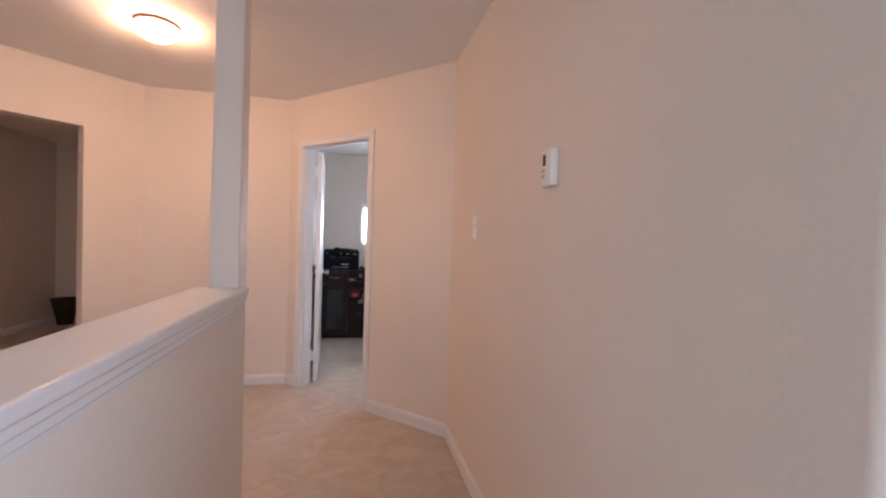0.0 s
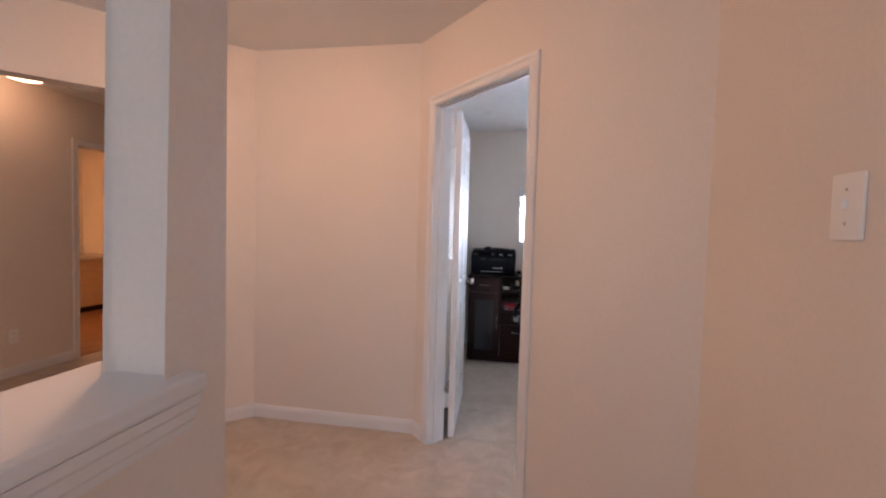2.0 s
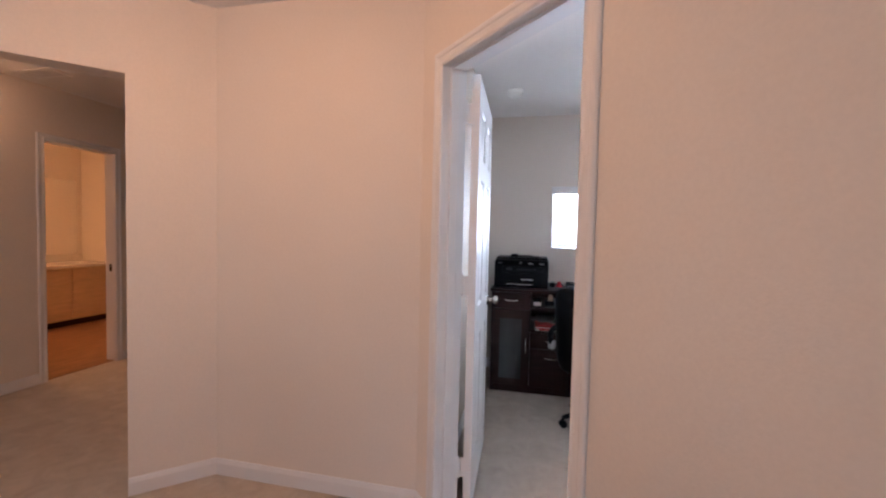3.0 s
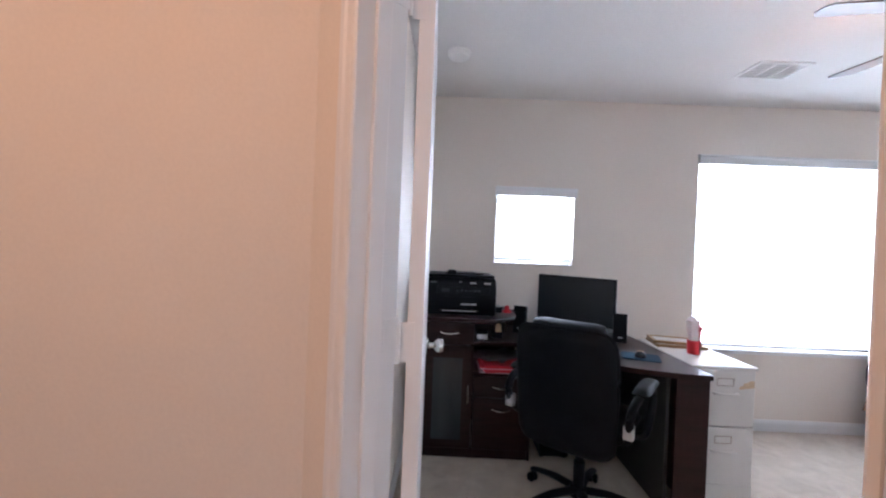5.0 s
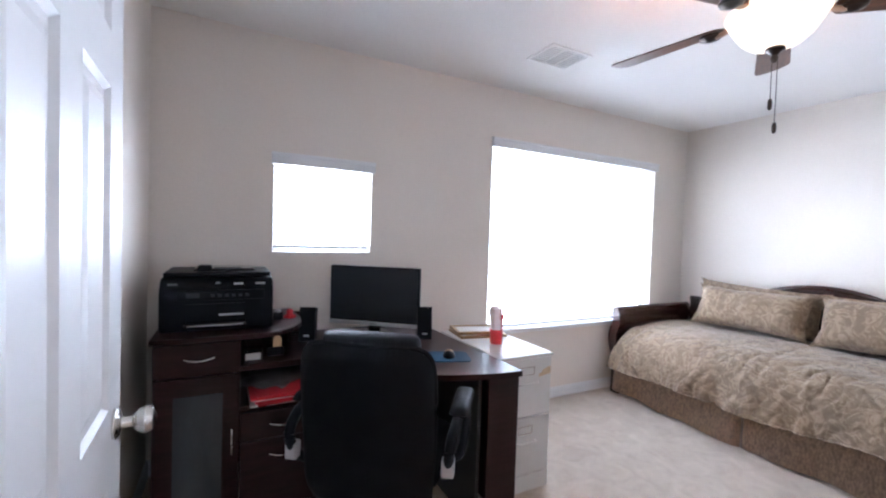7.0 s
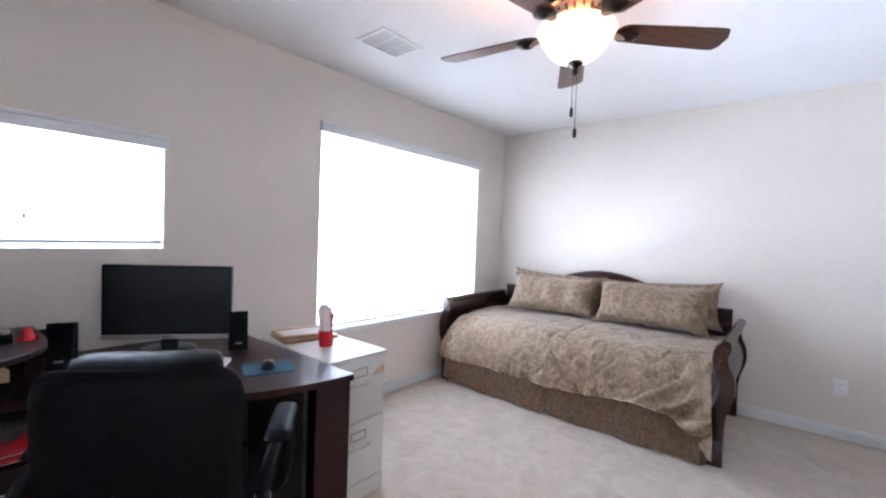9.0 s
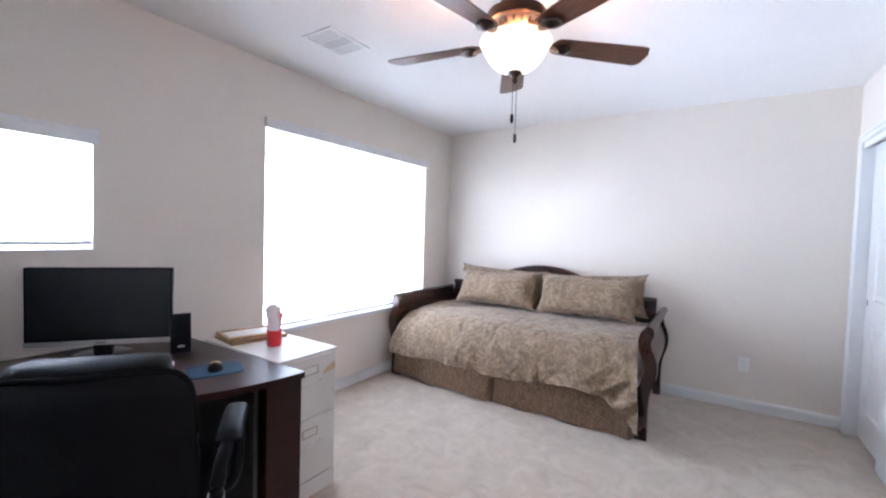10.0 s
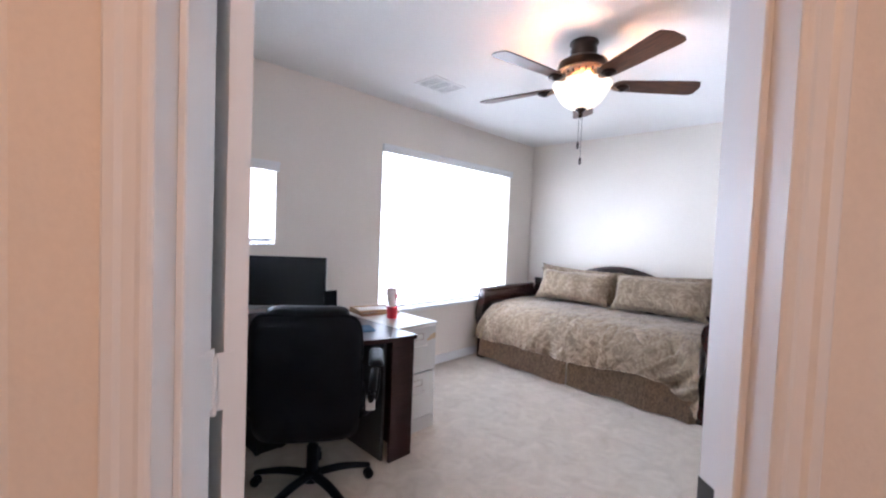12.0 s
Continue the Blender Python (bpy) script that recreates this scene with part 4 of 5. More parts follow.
for i in range(4):
    bm = bmesh.new()
    bmesh.ops.create_grid(bm, x_segments=8, y_segments=8, size=0.5)
    for v in bm.verts:
        v.co = Vector((v.co.x * 0.22, v.co.y * 0.20, 0.006 * i + 0.022 * noise.noise(Vector((v.co.x * 3 + i * 5, v.co.y * 3, i))) + 0.012))
    bmesh.ops.transform(bm, matrix=pose(-0.03 + 0.03 * i, 0.01 * i, 0.0, 0, 0, 20 * i - 25), verts=bm.verts)
    bmesh.ops.solidify(bm, geom=bm.faces[:], thickness=0.002)
    part("sheet", bm, GREYPAPER, root, smooth=True)
root = thing("small_box", Matrix.Translation((0.507, 7.90, DZ - 0.008)), "small dark box with a pale label on the shelf", "box")
part("body", box(-0.038, 0.038, -0.03, 0.03, 0, 0.062, 0.003), BLACKPLASTIC, root)
part("label", box(-0.032, 0.032, -0.0315, -0.0295, 0.012, 0.042), PAPER, root)
root = thing("small_box", Matrix.Translation((0.615, 7.95, DZ - 0.008)), "small dark box with a cream tag on the shelf", "box")
part("body", box(-0.045, 0.030, -0.03, 0.03, 0, 0.048, 0.003), BLACKPLASTIC, root)
part("tag", prism([(-0.019, 0), (0.019, 0), (0.019, 0.042), (0.007, 0.054), (-0.007, 0.054), (-0.019, 0.042)], 0, 0.012, 0.001, turn=Matrix(((1, 0, 0, 0), (0, 0, -1, -0.01), (0, 1, 0, 0.047), (0, 0, 0, 1)))), MAPLE, root, "cream card tag")
root = thing("power_cable", Matrix.Identity(4), "black power cable hanging under the desktop down to the carpet", "cable")
part("lead", tube(smooth_line([(1.33, 7.80, DZ - 0.028), (1.345, 7.74, 0.55), (1.31, 7.76, 0.36), (1.36, 7.80, 0.16), (1.30, 7.86, 0.012), (1.18, 7.95, 0.006)], 30), 0.004, 8), BLACKPLASTIC, root, smooth=True)
root = thing("computer_tower", Matrix.Translation((0.98, 8.05, 0.0)), "black computer tower with a silver strip under the desk", "computer tower")
part("case", box(-0.09, 0.09, -0.20, 0.13, 0.012, 0.40, 0.006), BLACKPLASTIC, root)
part("front_panel", box(-0.086, 0.086, -0.212, -0.199, 0.02, 0.395, 0.005), BLACKGLOSS, root)
part("silver_strip", box(-0.07, 0.07, -0.2145, -0.211, 0.10, 0.112), SILVER, root)
for x in (-0.07, 0.07):
    for y in (-0.17, 0.10):
        part("foot", box(x - 0.012, x + 0.012, y - 0.012, y + 0.012, 0, 0.013), BLACKPLASTIC, root)

# ---- office chair ----
chair = thing("office_chair", Matrix.Translation((0.978, 7.362, 0)) @ Matrix.Rotation(radians(-36), 4, "Z"), "black leather office chair on a five-star castor base", "office chair")


def cushion(wide, high, thick, bulge, cols=16, rows=16, power=5.0, wrinkle=0.004, taper=0.06, corner=0.0):
    """A padded slab in the x-z plane, thickest in the middle."""
    bm = bmesh.new()
    sides = []
    for s in (1, -1):
        grid = []
        for j in range(rows + 1):
            row = []
            for i in range(cols + 1):
                u, v = 2 * i / cols - 1, 2 * j / rows - 1
                cu = u * (1 - taper * v * v * abs(v)) * wide / 2
                cv = v * (1 - taper * u * u * abs(u)) * high / 2
                if corner and (u or v):
                    k = max(abs(u), abs(v)) / (abs(u) ** corner + abs(v) ** corner) ** (1 / corner)
                    cu, cv = cu * k, cv * k
                edge = max(0.0, (1 - abs(u) ** power) * (1 - abs(v) ** power)) ** 0.5
                y = s * (thick / 2 * edge + (bulge * (1 - u * u) * (1 - v * v) if s < 0 else 0)) + wrinkle * noise.noise(Vector((cu * 14, cv * 14, s))) * edge
                row.append(bm.verts.new((cu, y, cv)))
            grid.append(row)
        sides.append(grid)
        for j in range(rows):
            for i in range(cols):
                bm.faces.new((grid[j][i], grid[j][i + 1], grid[j + 1][i + 1], grid[j + 1][i]))
    bmesh.ops.remove_doubles(bm, verts=bm.verts, dist=0.0005)
    return bm


def bend_back(bm, lift, lean):
    for v in bm.verts:
        v.co.y += 0.35 * v.co.x ** 2
    bmesh.ops.transform(bm, matrix=Matrix.Translation((0, -0.285, lift)) @ Matrix.Rotation(radians(lean), 4, "X"), verts=bm.verts)
    return bm


part("backrest", bend_back(cushion(0.462, 0.575, 0.085, 0.0, 24, 28, 9.0, 0.005, 0.0, 7.0), 0.666, 7), BLACKLEATHER, chair, smooth=True)
bm = cushion(0.36, 0.105, 0.118, 0.0, 24, 16, 8.0, 0.003, 0.0, 9.0)
for v in bm.verts:
    v.co.x *= 1 - 0.55 * (v.co.z + 0.05)
for v in bm.verts:
    v.co.y += 0.035
part("headrest_roll", bend_back(bm, 0.923, 7), BLACKLEATHER, chair, smooth=True)
bm = tube(smooth_line([(-0.215, 0.012, -0.25), (-0.231, 0.012, 0.0), (-0.229, 0.012, 0.18), (-0.209, 0.012, 0.262), (-0.15, 0.010, 0.289), (0, 0.0, 0.2925), (0.15, 0.010, 0.289), (0.209, 0.012, 0.262), (0.229, 0.012, 0.18), (0.231, 0.012, 0.0), (0.215, 0.012, -0.25)], 40), 0.008, 8)
part("piping", bend_back(bm, 0.666, 7), BLACKLEATHER, chair, smooth=True)
bm = cushion(0.50, 0.50, 0.10, 0.0)
bmesh.ops.transform(bm, matrix=Matrix.Translation((0, 0.0, 0.475)) @ Matrix.Rotation(radians(90), 4, "X"), verts=bm.verts)
part("seat", bm, BLACKLEATHER, chair, smooth=True)
part("tilt_mechanism", box(-0.09, 0.09, -0.14, 0.10, 0.385, 0.430, 0.01), BLACKPLASTIC, chair)
part("back_bracket", tube(smooth_line([(0, -0.10, 0.405), (0, -0.20, 0.41), (0, -0.262, 0.45), (0, -0.275, 0.54)], 14), 0.022, 10, flat=0.5), BLACKPLASTIC, chair, smooth=True)
for s in (-1, 1):
    loop = smooth_line([(s * 0.22, 0.02, 0.44), (s * 0.285, 0.03, 0.45), (s * 0.305, 0.05, 0.54), (s * 0.300, 0.13, 0.625), (s * 0.295, 0.03, 0.672), (s * 0.292, -0.13, 0.670), (s * 0.286, -0.225, 0.648), (s * 0.281, -0.258, 0.600), (s * 0.272, -0.222, 0.530), (s * 0.250, -0.150, 0.470), (s * 0.205, -0.10, 0.445)], 44)
    a = part("armrest", tube(loop, 0.019, 10), BLACKPLASTIC, chair, smooth=True)
    bm = cushion(0.075, 0.27, 0.045, 0.0, 10, 14, 4)
    bmesh.ops.transform(bm, matrix=Matrix.Translation((s * 0.298, -0.03, 0.690)) @ Matrix.Rotation(radians(90), 4, "X"), verts=bm.verts)
    part("arm_pad", bm, BLACKLEATHER, a, "padded black leather arm pad", smooth=True)
    part("arm_plate", box(s * 0.276 - 0.021, s * 0.276 + 0.021, -0.262, -0.222, 0.520, 0.580, 0.006), SILVER, a, "pale plastic arm plate")
part("gas_column", lathe([(0.001, 0.07), (0.028, 0.07), (0.028, 0.24), (0.020, 0.245), (0.020, 0.39), (0.001, 0.39)], 20), BLACKPLASTIC, chair, smooth=True)
part("hub", lathe([(0.001, 0.065), (0.045, 0.068), (0.050, 0.085), (0.042, 0.115), (0.001, 0.12)], 24), BLACKPLASTIC, chair, smooth=True)
for i in range(5):
    a = radians(20 + 72 * i)
    c, s = math.cos(a), math.sin(a)
    leg = part("base_leg", tube(smooth_line([(0.03 * c, 0.03 * s, 0.098), (0.15 * c, 0.15 * s, 0.098), (0.26 * c, 0.26 * s, 0.078), (0.30 * c, 0.30 * s, 0.068)], 10), [0.026, 0.026, 0.025, 0.025, 0.024, 0.023, 0.022, 0.021, 0.02, 0.019, 0.016], 10, flat=0.65), BLACKPLASTIC, chair, smooth=True)
    bm = bmesh.new()
    for o in (-0.013, 0.013):
        w = lathe([(0.001, -0.009), (0.021, -0.009), (0.025, -0.004), (0.025, 0.004), (0.021, 0.009), (0.001, 0.009)], 18)
        bmesh.ops.transform(w, matrix=Matrix.Translation((0.295 * c - s * o, 0.295 * s + c * o, 0.025)) @ Matrix.Rotation(a, 4, "Z") @ Matrix.Rotation(radians(90), 4, "X"), verts=w.verts)
        me = bpy.data.meshes.new("wheel")
        w.to_mesh(me)
        w.free()
        bm.from_mesh(me)
        bpy.data.meshes.remove(me)
    tube([(0.295 * c, 0.295 * s, 0.03), (0.295 * c, 0.295 * s, 0.07)], 0.009, 8, bm)
    part("castor", bm, BLACKPLASTIC, leg, smooth=True)

# ---- filing cabinet ----
cab = thing("filing_cabinet", Matrix.Translation((1.770, 7.484, 0)), "grey painted steel two-drawer filing cabinet with a torn sticker", "filing cabinet")
CW, CH = 0.345, 0.703
part("body", box(-CW / 2, CW / 2, 0.012, 0.635, 0.0, CH, 0.004), GREYMETAL, cab)
part("top", box(-CW / 2 - 0.003, CW / 2 + 0.003, -0.006, 0.638, CH, CH + 0.016, 0.004), GREYMETAL, cab)
part("plinth", box(-CW / 2 + 0.004, CW / 2 - 0.004, 0.004, 0.013, 0.0, 0.085), GREYMETAL, cab)
for z in (0.095, 0.402):
    d = part("drawer", box(-CW / 2 + 0.014, CW / 2 - 0.014, -0.006, 0.013, z, z + 0.300, 0.004), GREYMETAL, cab)
    part("handle", tube(smooth_line([(-0.06, -0.006, z + 0.175), (-0.055, -0.026, z + 0.178), (0, -0.030, z + 0.178), (0.055, -0.026, z + 0.178), (0.06, -0.006, z + 0.175)], 16), 0.006, 8), GREYMETAL, d, smooth=True)
    bm = box(-0.045, 0.045, -0.009, -0.006, z + 0.215, z + 0.219)
    box(-0.045, 0.045, -0.009, -0.006, z + 0.253, z + 0.257, bm=bm)
    box(-0.045, -0.041, -0.009, -0.006, z + 0.219, z + 0.253, bm=bm)
    box(0.041, 0.045, -0.009, -0.006, z + 0.219, z + 0.253, bm=bm)
    part("label_holder", bm, CHROME, d)
    part("shadow_gap", box(-CW / 2 + 0.0105, CW / 2 - 0.0105, 0.009, 0.0115, z - 0.004, z + 0.304), GAP, d, "dark gap round the drawer")
    if z > 0.3:
        outline = [(0.075, 0.60), (0.155, 0.612), (0.155, 0.648), (0.135, 0.650), (0.118, 0.640), (0.100, 0.636), (0.094, 0.622), (0.078, 0.618)]
        bm = prism(outline, 0, 0.001, turn=Matrix(((1, 0, 0, 0), (0, 0, -1, -0.0062), (0, 1, 0, 0), (0, 0, 0, 1))))
        part("torn_sticker", bm, STICKER, d, "remains of a torn tan sticker")

for i, (x, y, z, turn, wide, deep) in enumerate(((1.775, 7.975, CH + 0.016, -8, 0.30, 0.22), (1.765, 7.985, CH + 0.034, -14, 0.28, 0.20))):
    root = thing("picture_frame", Matrix.Translation((x, y, z)) @ Matrix.Rotation(radians(turn), 4, "Z"), "gilt picture frame lying flat on the cabinet", "picture frame", "stacked picture frames")
    f = 0.022
    bm = box(-wide / 2, -wide / 2 + f, -deep / 2, deep / 2, 0, 0.017, 0.004)
    box(wide / 2 - f, wide / 2, -deep / 2, deep / 2, 0, 0.017, 0.004, bm=bm)
    box(-wide / 2 + f, wide / 2 - f, -deep / 2, -deep / 2 + f, 0, 0.017, 0.004, bm=bm)
    box(-wide / 2 + f, wide / 2 - f, deep / 2 - f, deep / 2, 0, 0.017, 0.004, bm=bm)
    part("frame", bm, GOLD, root)
    part("picture", box(-wide / 2 + f, wide / 2 - f, -deep / 2 + f, deep / 2 - f, 0.002, 0.010), PICTURE, root)

cup = thing("pencil_cup", Matrix.Translation((1.755, 7.745, CH + 0.016)), "red plastic cup holding a crumpled white bag and candy canes", "cup")
part("cup", lathe([(0.001, 0), (0.031, 0), (0.034, 0.004), (0.037, 0.082), (0.0345, 0.082), (0.031, 0.008), (0.001, 0.006)], 28), RED, cup, smooth=True)
WRAP = material("white_red_wrap", (0.82, 0.80, 0.81), 0.4, second=(0.80, 0.66, 0.68), scale=30)


def crumpled(x, y, z0, z1, r0, r1, seed, lean):
    """A crumpled upright bag, pinched towards its torn top."""
    bm = bmesh.new()
    rings = []
    for j in range(13):
        v = j / 12
        row = []
        for i in range(20):
            a = 2 * math.pi * i / 20
            k = 1 + 0.42 * noise.noise(Vector((math.cos(a) * 1.6 + seed, math.sin(a) * 1.6, v * 5))) + 0.16 * noise.noise(Vector((math.cos(a) * 5, math.sin(a) * 5 + seed, v * 11)))
            r = (r0 + (r1 - r0) * v) * k * (0.55 if j == 12 else 1.0)
            z = z0 + (z1 - z0) * v + (0.020 * noise.noise(Vector((a * 2, seed, 0))) if j == 12 else 0)
            row.append(bm.verts.new((x + lean * v + r * math.cos(a), y + 0.75 * r * math.sin(a), z)))
        rings.append(row)
    for p, q in zip(rings, rings[1:]):
        for i in range(20):
            bm.faces.new((p[i], p[(i + 1) % 20], q[(i + 1) % 20], q[i]))
    bm.faces.new(rings[0])
    bm.faces.new(rings[-1])
    return bm


part("bag", crumpled(-0.006, -0.004, 0.012, 0.215, 0.022, 0.034, 2.0, -0.008), WRAP, cup, "crumpled white bag with red print", smooth=True)
part("bag", crumpled(0.013, 0.008, 0.012, 0.165, 0.014, 0.024, 6.0, 0.016), RED, cup, "crumpled red wrapping", smooth=True)
for x, y, lean, high in ((0.014, -0.014, 0.006, 0.235), (-0.018, 0.004, -0.016, 0.205)):
    cane = part("candy_cane", tube([(x, y, 0.012), (x + lean, y, high)], 0.0048, 8), PAPER, cup, "white stick with red stripes", smooth=True)
    for k in range(8):
        u = 0.42 + k * 0.07
        part("stripe", tube([(x + lean * u, y, 0.012 + (high - 0.012) * u), (x + lean * (u + 0.03), y, 0.012 + (high - 0.012) * (u + 0.03))], 0.0053, 8), RED, cane)

# ---- daybed ----
bed = thing("daybed", Matrix.Translation((0, 0, 0)), "dark cherry wooden daybed with scrolled arms and an arched back", "daybed")
BX0, BX1, BY0, BY1 = 3.44, 4.43, 6.215, 8.295


def arm_profile(sign, thick):
    """The curved side of a sleigh arm, seen along x: (y, z) pairs; sign points outward."""
    line = smooth_line([(0.0, 0.0, 0), (0.0, 0.24, 0), (0.012, 0.33, 0), (0.040, 0.43, 0), (0.040, 0.52, 0), (0.010, 0.60, 0), (0.004, 0.66, 0), (0.022, 0.715, 0)], 28)
    left, right = [], []
    for i, p in enumerate(line):
        t = (line[min(i + 1, len(line) - 1)] - line[max(i - 1, 0)]).normalized()
        nrm = Vector((-t.y, t.x, 0)) * thick / 2
        left.append(((p + nrm).x * sign, (p + nrm).y))
        right.append(((p - nrm).x * sign, (p - nrm).y))
    return left + right[::-1]


def extrude_x(outline, x0, x1, y, bevel=0.0):
    return prism(outline, x0, x1, bevel, turn=Matrix(((0, 0, 1, 0), (1, 0, 0, y), (0, 1, 0, 0), (0, 0, 0, 1))))


for y, s in ((BY0, -1), (BY1, 1)):
    part("arm_post", extrude_x(arm_profile(s, 0.078), BX0 - 0.03, BX0 + 0.04, y, 0.006), CHERRY, bed, smooth=True)
    part("arm_post", extrude_x(arm_profile(s, 0.058), BX1 - 0.05, BX1, y, 0.006), CHERRY, bed, smooth=True)
    panel = [q for q in arm_profile(s, 0.026) if q[1] > 0.22]
    part("arm_panel", extrude_x(panel, BX0 + 0.04, BX1 - 0.05, y), CHERRY, bed, smooth=True)
    bm = tube([(BX0 - 0.022, y + s * 0.026, 0.722), (BX1 + 0.002, y + s * 0.026, 0.722)], 0.030, 18)
    part("arm_roll", bm, CHERRY, bed, smooth=True)
n = 24
outline = [(BY0 + 0.03, 0.25), (BY1 - 0.03, 0.25)]
for i in range(n + 1):
    y = BY1 - 0.03 - (BY1 - BY0 - 0.06) * i / n
    u = (y - (BY0 + BY1) / 2) / 0.62
    z = 0.80 + (0.215 * math.cos(u * math.pi / 2) ** 0.8 if abs(u) < 1 else 0)
    outline.append((y, z))
part("back_panel", extrude_x(outline, BX1 - 0.035, BX1 - 0.008, 0.0, 0.004), CHERRY, bed)
top = []
for i in range(n + 1):
    y = BY1 - 0.03 - (BY1 - BY0 - 0.06) * i / n
    u = (y - (BY0 + BY1) / 2) / 0.62
    top.append((BX1 - 0.022, y, 0.80 + (0.215 * math.cos(u * math.pi / 2) ** 0.8 if abs(u) < 1 else 0)))
part("top_moulding", tube(top, 0.022, 10), CHERRY, bed, smooth=True)
part("front_rail", box(BX0 + 0.005, BX0 + 0.03, BY0 + 0.03, BY1 - 0.03, 0.23, 0.33), CHERRY, bed)

mat_ = thing("mattress", Matrix.Identity(4), "mattress hidden under the bedspread on the daybed", "mattress")
part("ticking", box(BX0 + 0.055, BX1 - 0.045, BY0 + 0.045, BY1 - 0.045, 0.33, 0.485, 0.03, 3), PAPER, mat_)

# dust ruffle: two hanging cloths with a split in the middle
sk = thing("bed_skirt", Matrix.Identity(4), "brown woven dust ruffle hanging in two lengths to the carpet", "bed skirt")
for y0, y1 in ((BY0 + 0.030, 7.262), (7.275, BY1 - 0.02)):
    bm = bmesh.new()
    rows, cols = 10, 60
    grid = []
    for j in range(rows + 1):
        v = j / rows
        row = []
        for i in range(cols + 1):
            u = i / cols
            y = y0 + (y1 - y0) * u
            low = 0.004 + 0.045 * max(0, 1 - (BY1 - y) / 0.45) ** 0.5 + 0.024 * max(0, math.sin(math.pi * u * 1.0)) * (0.5 + 0.5 * noise.noise(Vector((y * 1.8, 3, 0)))) 
            z = 0.36 + (low - 0.36) * v
            x = BX0 - 0.040 - 0.043 * v + (0.016 * v) * math.sin(y * 15 + 2 * noise.noise(Vector((y * 2, 0, 0)))) + 0.010 * v * noise.noise(Vector((y * 5, z * 4, 7)))
            edge = min(u, 1 - u)
            if edge < 0.03:
                x += (0.055 * v + 0.02 if u < 0.5 and y0 < 7 else 0.018 * v) * (1 - edge / 0.03)
            row.append(bm.verts.new((x, y, z)))
        grid.append(row)
    for j in range(rows):
        for i in range(cols):
            bm.faces.new((grid[j][i], grid[j][i + 1], grid[j + 1][i + 1], grid[j + 1][i]))
    bmesh.ops.solidify(bm, geom=bm.faces[:], thickness=0.004)
    part("cloth", bm, SKIRT, sk, smooth=True)

# bedspread
spread = thing("bedspread", Matrix.Identity(4), "rumpled taupe brocade bedspread with a leaf scroll pattern", "bedspread")
bm = bmesh.new()
rows, cols = 84, 210
sect = smooth_line([(4.34, 0.600, 0), (4.0, 0.612, 0), (3.75, 0.606, 0), (3.58, 0.584, 0), (3.45, 0.520, 0), (3.390, 0.43, 0), (3.365, 0.32, 0), (3.362, 0.225, 0)], rows)
grid = []
for j, p in enumerate(sect):
    v = j / rows
    row = []
    hang = max(0.0, min(1.0, (v - 0.55) / 0.45))
    for i in range(cols + 1):
        u = i / cols
        y = BY0 - 0.015 + (BY1 - BY0 + 0.05) * u
        x, z = p.x, p.y
        q = Vector((x * 5, y * 5, z * 5))
        ridge = 1 - 2.2 * math.hypot(0.10, noise.noise(Vector((y * 5.5 + x * 2 + 1.5 * noise.noise(q * 0.5), x * 2.5 + z * 2.0, 3.0))))
        ridge2 = 1 - 2.2 * math.hypot(0.14, noise.noise(Vector((y * 11 - x * 4, x * 5 + z * 4, 9.0))))
        wr = noise.noise(q * 0.8) * 0.012 + 0.014 * ridge * (0.45 + 1.5 * v * v) + 0.012 * ridge2 * v + noise.noise(q * 3.5) * 0.003
        folds = 0.020 * hang * math.sin(y * 13 + 3 * noise.noise(Vector((y * 1.3, 1, 0)))) + 0.010 * hang * noise.noise(Vector((y * 11, z * 3, 2)))
        line = noise.noise(Vector((y * 8 + 1.2 * noise.noise(q * 0.7) + x * 2, v * 2.2, 21.0)))
        line2 = noise.noise(Vector((y * 15 - x * 5, v * 3.5, 33.0)))
        late = max(0.0, min(1.0, (v - 0.28) / 0.2))
        wr -= late * (0.011 * math.exp(-(line / 0.09) ** 2) + 0.005 * math.exp(-(line2 / 0.10) ** 2))
        near = math.exp(-((y - BY0 - 0.10) / 0.22) ** 2)
        wr -= late * near * 0.030 * math.exp(-(noise.noise(Vector((y * 7 + z * 9, x * 3, 5.0))) / 0.09) ** 2)
        folds += 0.040 * hang * math.exp(-((y - BY0 - 0.13) / 0.17) ** 2) * math.sin((y * 0.8 + z * 1.0) * 48)
        seam = -0.007 * math.exp(-((y - 7.21) / 0.02) ** 2)
        z += wr * (1 - hang) + seam * (1 - hang)
        x += (-wr * 0.8 + folds) * hang - seam * hang
        hem = 0.035 * noise.noise(Vector((y * 1.7, 4, 0))) - 0.13 * math.exp(-((y - BY0) / 0.14) ** 2) + 0.045 * math.exp(-((y - BY0 - 0.42) / 0.2) ** 2)
        z += hem * hang ** 2
        if y > BY1 - 0.18:
            k = (y - BY1 + 0.18) / 0.23
            x -= 0.025 * k * hang
            z -= 0.055 * k * k * (1 - hang)
        if y < BY0 + 0.10:
            k = (BY0 + 0.10 - y) / 0.115
            x -= 0.045 * k * hang
            z += 0.012 * k * (1 - hang)
        y = min(max(y, BY0 + 0.042 - 0.044 * hang), BY1 - 0.035 + 0.075 * hang)
        row.append(bm.verts.new((x, y, z)))
    grid.append(row)
for j in range(rows):
    for i in range(cols):
        bm.faces.new((grid[j][i], grid[j][i + 1], grid[j + 1][i + 1], grid[j + 1][i]))
hem_line = [v.co.copy() + Vector((-0.004, 0, 0.004)) for v in grid[-1]]
seam_line = [row[min(range(len(row)), key=lambda i: abs(row[i].co.y - 7.21))].co + Vector((-0.001, 0, 0.001)) for row in grid[6:]]
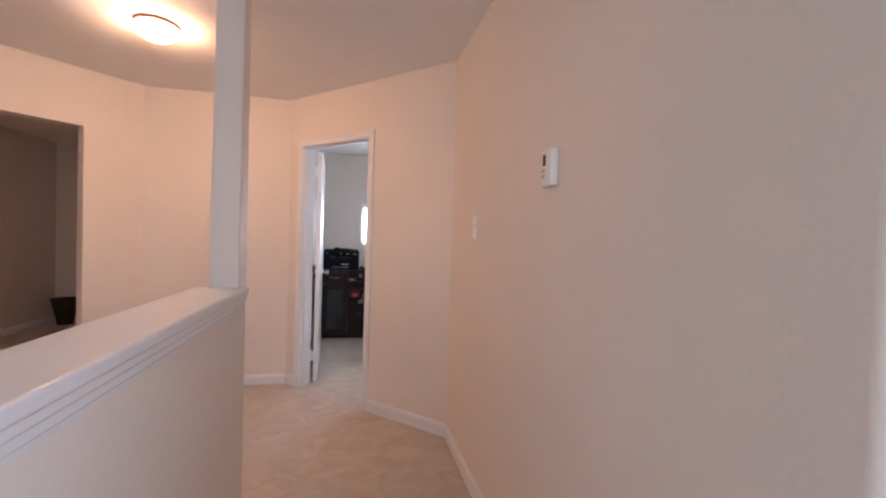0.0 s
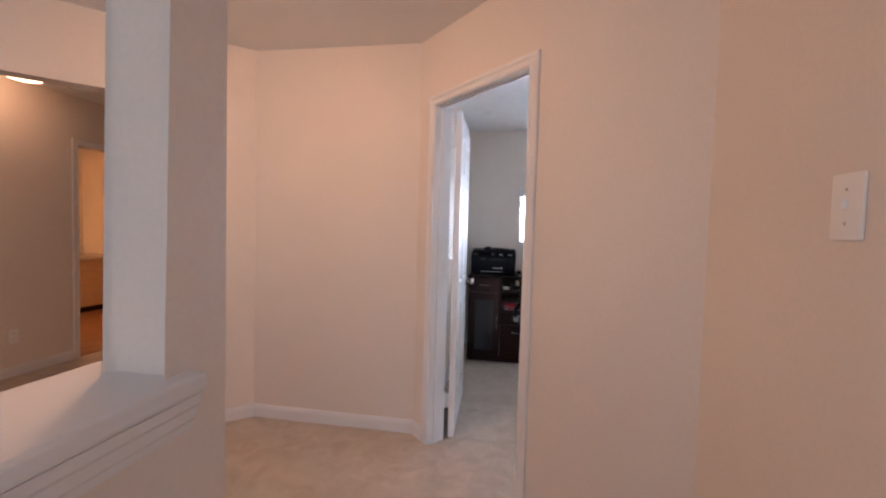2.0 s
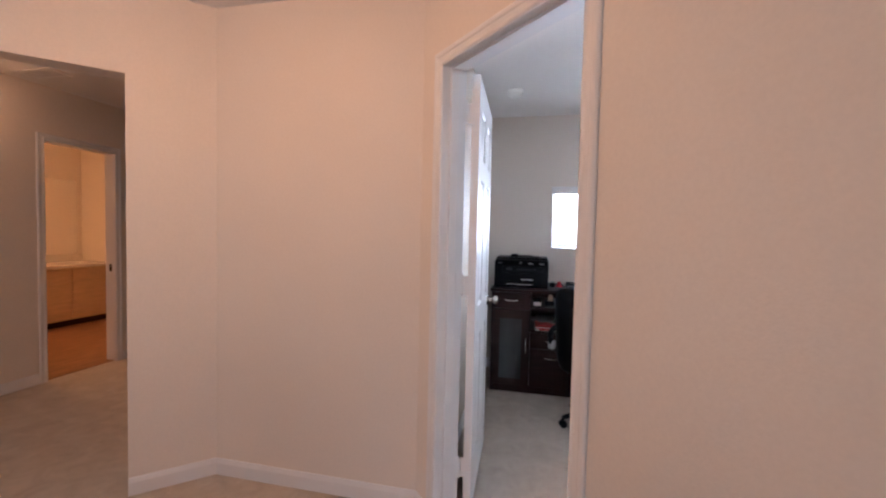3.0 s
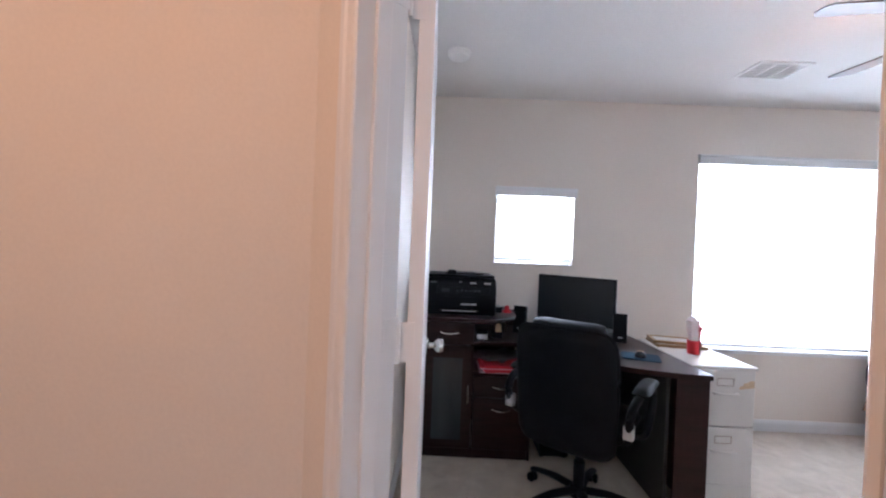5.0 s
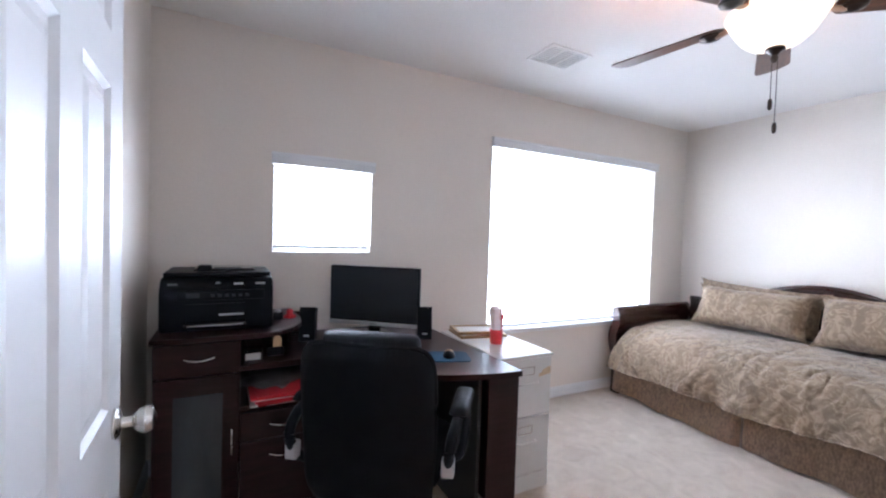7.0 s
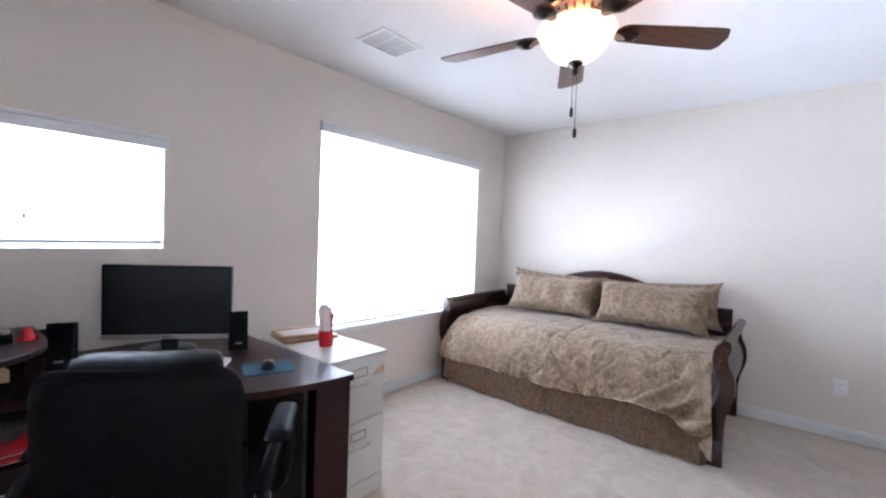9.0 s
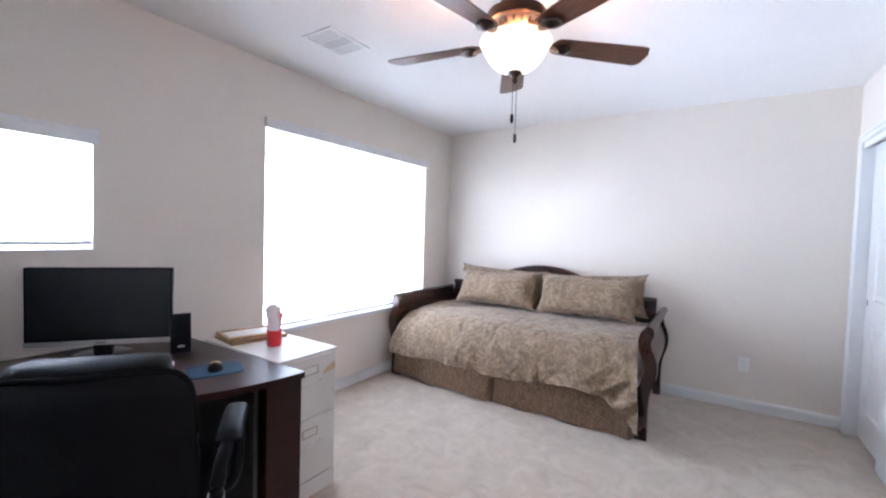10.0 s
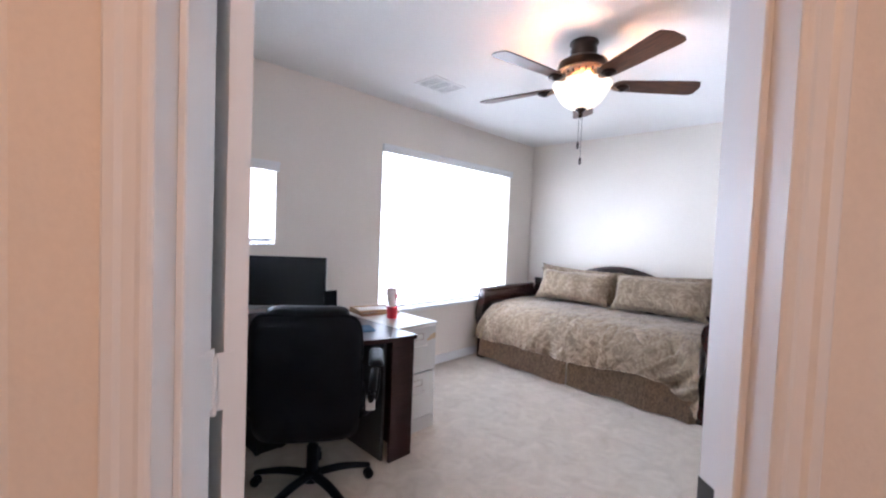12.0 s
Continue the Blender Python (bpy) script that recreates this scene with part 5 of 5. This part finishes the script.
part("cloth", bm, BROCADE, spread, smooth=True)
part("hem", tube(hem_line, 0.0045, 6), BROCADE, spread, "rolled hem", smooth=True)
part("seam", tube(seam_line, 0.002, 6), BROCADE, spread, "piped middle seam", smooth=True)


def pillow(m, wide, high, thick, seed, label):
    """A flanged pillow standing in the local x-z plane."""
    root = thing("pillow", m, label, "pillow", "pillows on the daybed")
    bm = bmesh.new()
    cols, rows = 40, 26
    for s in (1, -1):
        grid = []
        for j in range(rows + 1):
            row = []
            for i in range(cols + 1):
                u, v = 2 * i / cols - 1, 2 * j / rows - 1
                iu, iv = min(1, abs(u) / 0.955), min(1, abs(v) / 0.95)
                puff = max(0.0, (1 - iu ** 7) * (1 - iv ** 3.6)) ** 0.5
                px = u * wide / 2 * (1 - 0.03 * (1 - v * v) + 0.07 * abs(u * v) ** 6)
                pz = v * high / 2 * (1 - 0.05 * (1 - u * u) + 0.10 * abs(u * v) ** 7)
                w = noise.noise(Vector((px * 7 + seed, pz * 7, s))) * 0.020 + noise.noise(Vector((px * 16 + seed, pz * 16, s))) * 0.008
                fl = 0.030 * (1 - puff) * noise.noise(Vector((px * 9 + seed, pz * 9, 0)))
                row.append(bm.verts.new((px, s * (thick / 2 * puff + 0.003) + w * puff + fl, pz)))
            grid.append(row)
        for j in range(rows):
            for i in range(cols):
                bm.faces.new((grid[j][i], grid[j][i + 1], grid[j + 1][i + 1], grid[j + 1][i]))
    edge = [e for e in bm.edges if e.is_boundary]
    bmesh.ops.remove_doubles(bm, verts=list({v for e in edge for v in e.verts}), dist=0.007)
    part("cover", bm, BROCADE, root, smooth=True)
    return root


def pillow_at(y, x, z, lean, turn, roll, wide, high, thick, seed, label):
    m = Matrix.Translation((x, y, z)) @ Matrix.Rotation(radians(-90 + turn), 4, "Z") @ Matrix.Rotation(radians(roll), 4, "Y") @ Matrix.Rotation(radians(-lean), 4, "X")
    return pillow(m, wide, high, thick, seed, label)


pillow_at(7.66, 4.20, 0.790, 24, 3, 0, 0.79, 0.345, 0.20, 1.3, "taupe brocade bed pillow leaning on the daybed back")
pillow_at(6.79, 4.20, 0.796, 24, -2, -1, 0.83, 0.355, 0.20, 7.7, "taupe brocade bed pillow beside its twin")
pillow_at(7.67, 4.305, 0.815, 12, 0, 2, 0.90, 0.34, 0.06, 4.1, "taupe brocade pillow sham tucked behind a bed pillow")
pillow_at(6.76, 4.305, 0.815, 12, 0, -3, 0.88, 0.345, 0.06, 9.4, "taupe brocade pillow sham with a turned-up corner behind a bed pillow")

# ---- low wooden bench by the closet ----
bench = thing("nightstand", Matrix.Translation((1.91, 5.225, 0)), "low varnished oak nightstand by the closet doors", "nightstand")
part("top", box(-0.32, 0.31, -0.15, 0.155, 0.53, 0.555, 0.006), TANWOOD, bench)
for x in (-0.28, 0.28):
    part("side_panel", box(x - 0.012, x + 0.012, -0.14, 0.13, 0.0, 0.53), DARKWOOD, bench)
part("shelf", box(-0.268, 0.268, -0.14, 0.13, 0.18, 0.198), TANWOOD, bench)
part("back_panel", box(-0.268, 0.268, -0.148, -0.14, 0.0, 0.53), DARKWOOD, bench)

# ---- bathroom ----
van = thing("vanity_cabinet", Matrix.Translation((-5.3, 0, 0)), "maple bathroom vanity cabinet with panel doors and drawers", "vanity cabinet")
V0, V1 = 7.0, 8.93
part("carcass", box(-0.56, -0.02, V0, V1, 0.09, 0.76), MAPLE, van)
part("toe_kick", box(-0.56, -0.08, V0, V1, 0.006, 0.09), DARKWOOD, van)
y = V1 - 0.02
while y - 0.47 > V0:
    for z0, z1, nm in ((0.60, 0.74, "drawer"), (0.12, 0.585, "cabinet_door")):
        d = part(nm, box(-0.02, -0.002, y - 0.455, y, z0, z1, 0.003), MAPLE, van)
        if nm == "cabinet_door":
            part("panel", box(-0.002, 0.004, y - 0.40, y - 0.055, z0 + 0.055, z1 - 0.055, 0.004), MAPLE, d)
    y -= 0.47
top_ = tagged(part("bathroom_counter", box(-5.865, -5.27, V0 - 0.01, 8.97, 0.76, 0.80, 0.006), COUNTER), "cream cultured marble vanity top", "countertop")
part("backsplash", box(-5.865, -5.845, V0 - 0.01, 8.97, 0.80, 0.90, 0.004), COUNTER, top_)
mir = thing("wall_mirror", Matrix.Translation((-5.868, 0, 0)), "large frameless mirror above the vanity", "mirror")
part("mirror_glass", box(0.0, 0.006, V0, 8.92, 0.905, 1.92), MIRROR, mir)
bas = thing("basket", Matrix.Translation((-3.24, 8.93, 0)), "dark wicker waste basket in the passage corner", "basket")
part("body", lathe([(0.001, 0.0), (0.085, 0.0), (0.10, 0.10), (0.13, 0.24), (0.148, 0.33), (0.14, 0.335), (0.12, 0.24), (0.09, 0.10), (0.07, 0.02), (0.001, 0.015)], 28), WICKER, bas, smooth=True)
part("rim", lathe([(0.140, 0.325), (0.152, 0.325), (0.155, 0.337), (0.150, 0.347), (0.140, 0.345)], 28, ring_shape=True), WICKER, bas, smooth=True)
sen = thing("wall_sensor", Matrix.Translation((-3.435, 9.075, 1.60)), "tiny white sensor in the passage corner", "sensor")
part("case", box(-0.014, 0.014, -0.014, 0.014, -0.02, 0.02, 0.005), PLASTIC, sen)
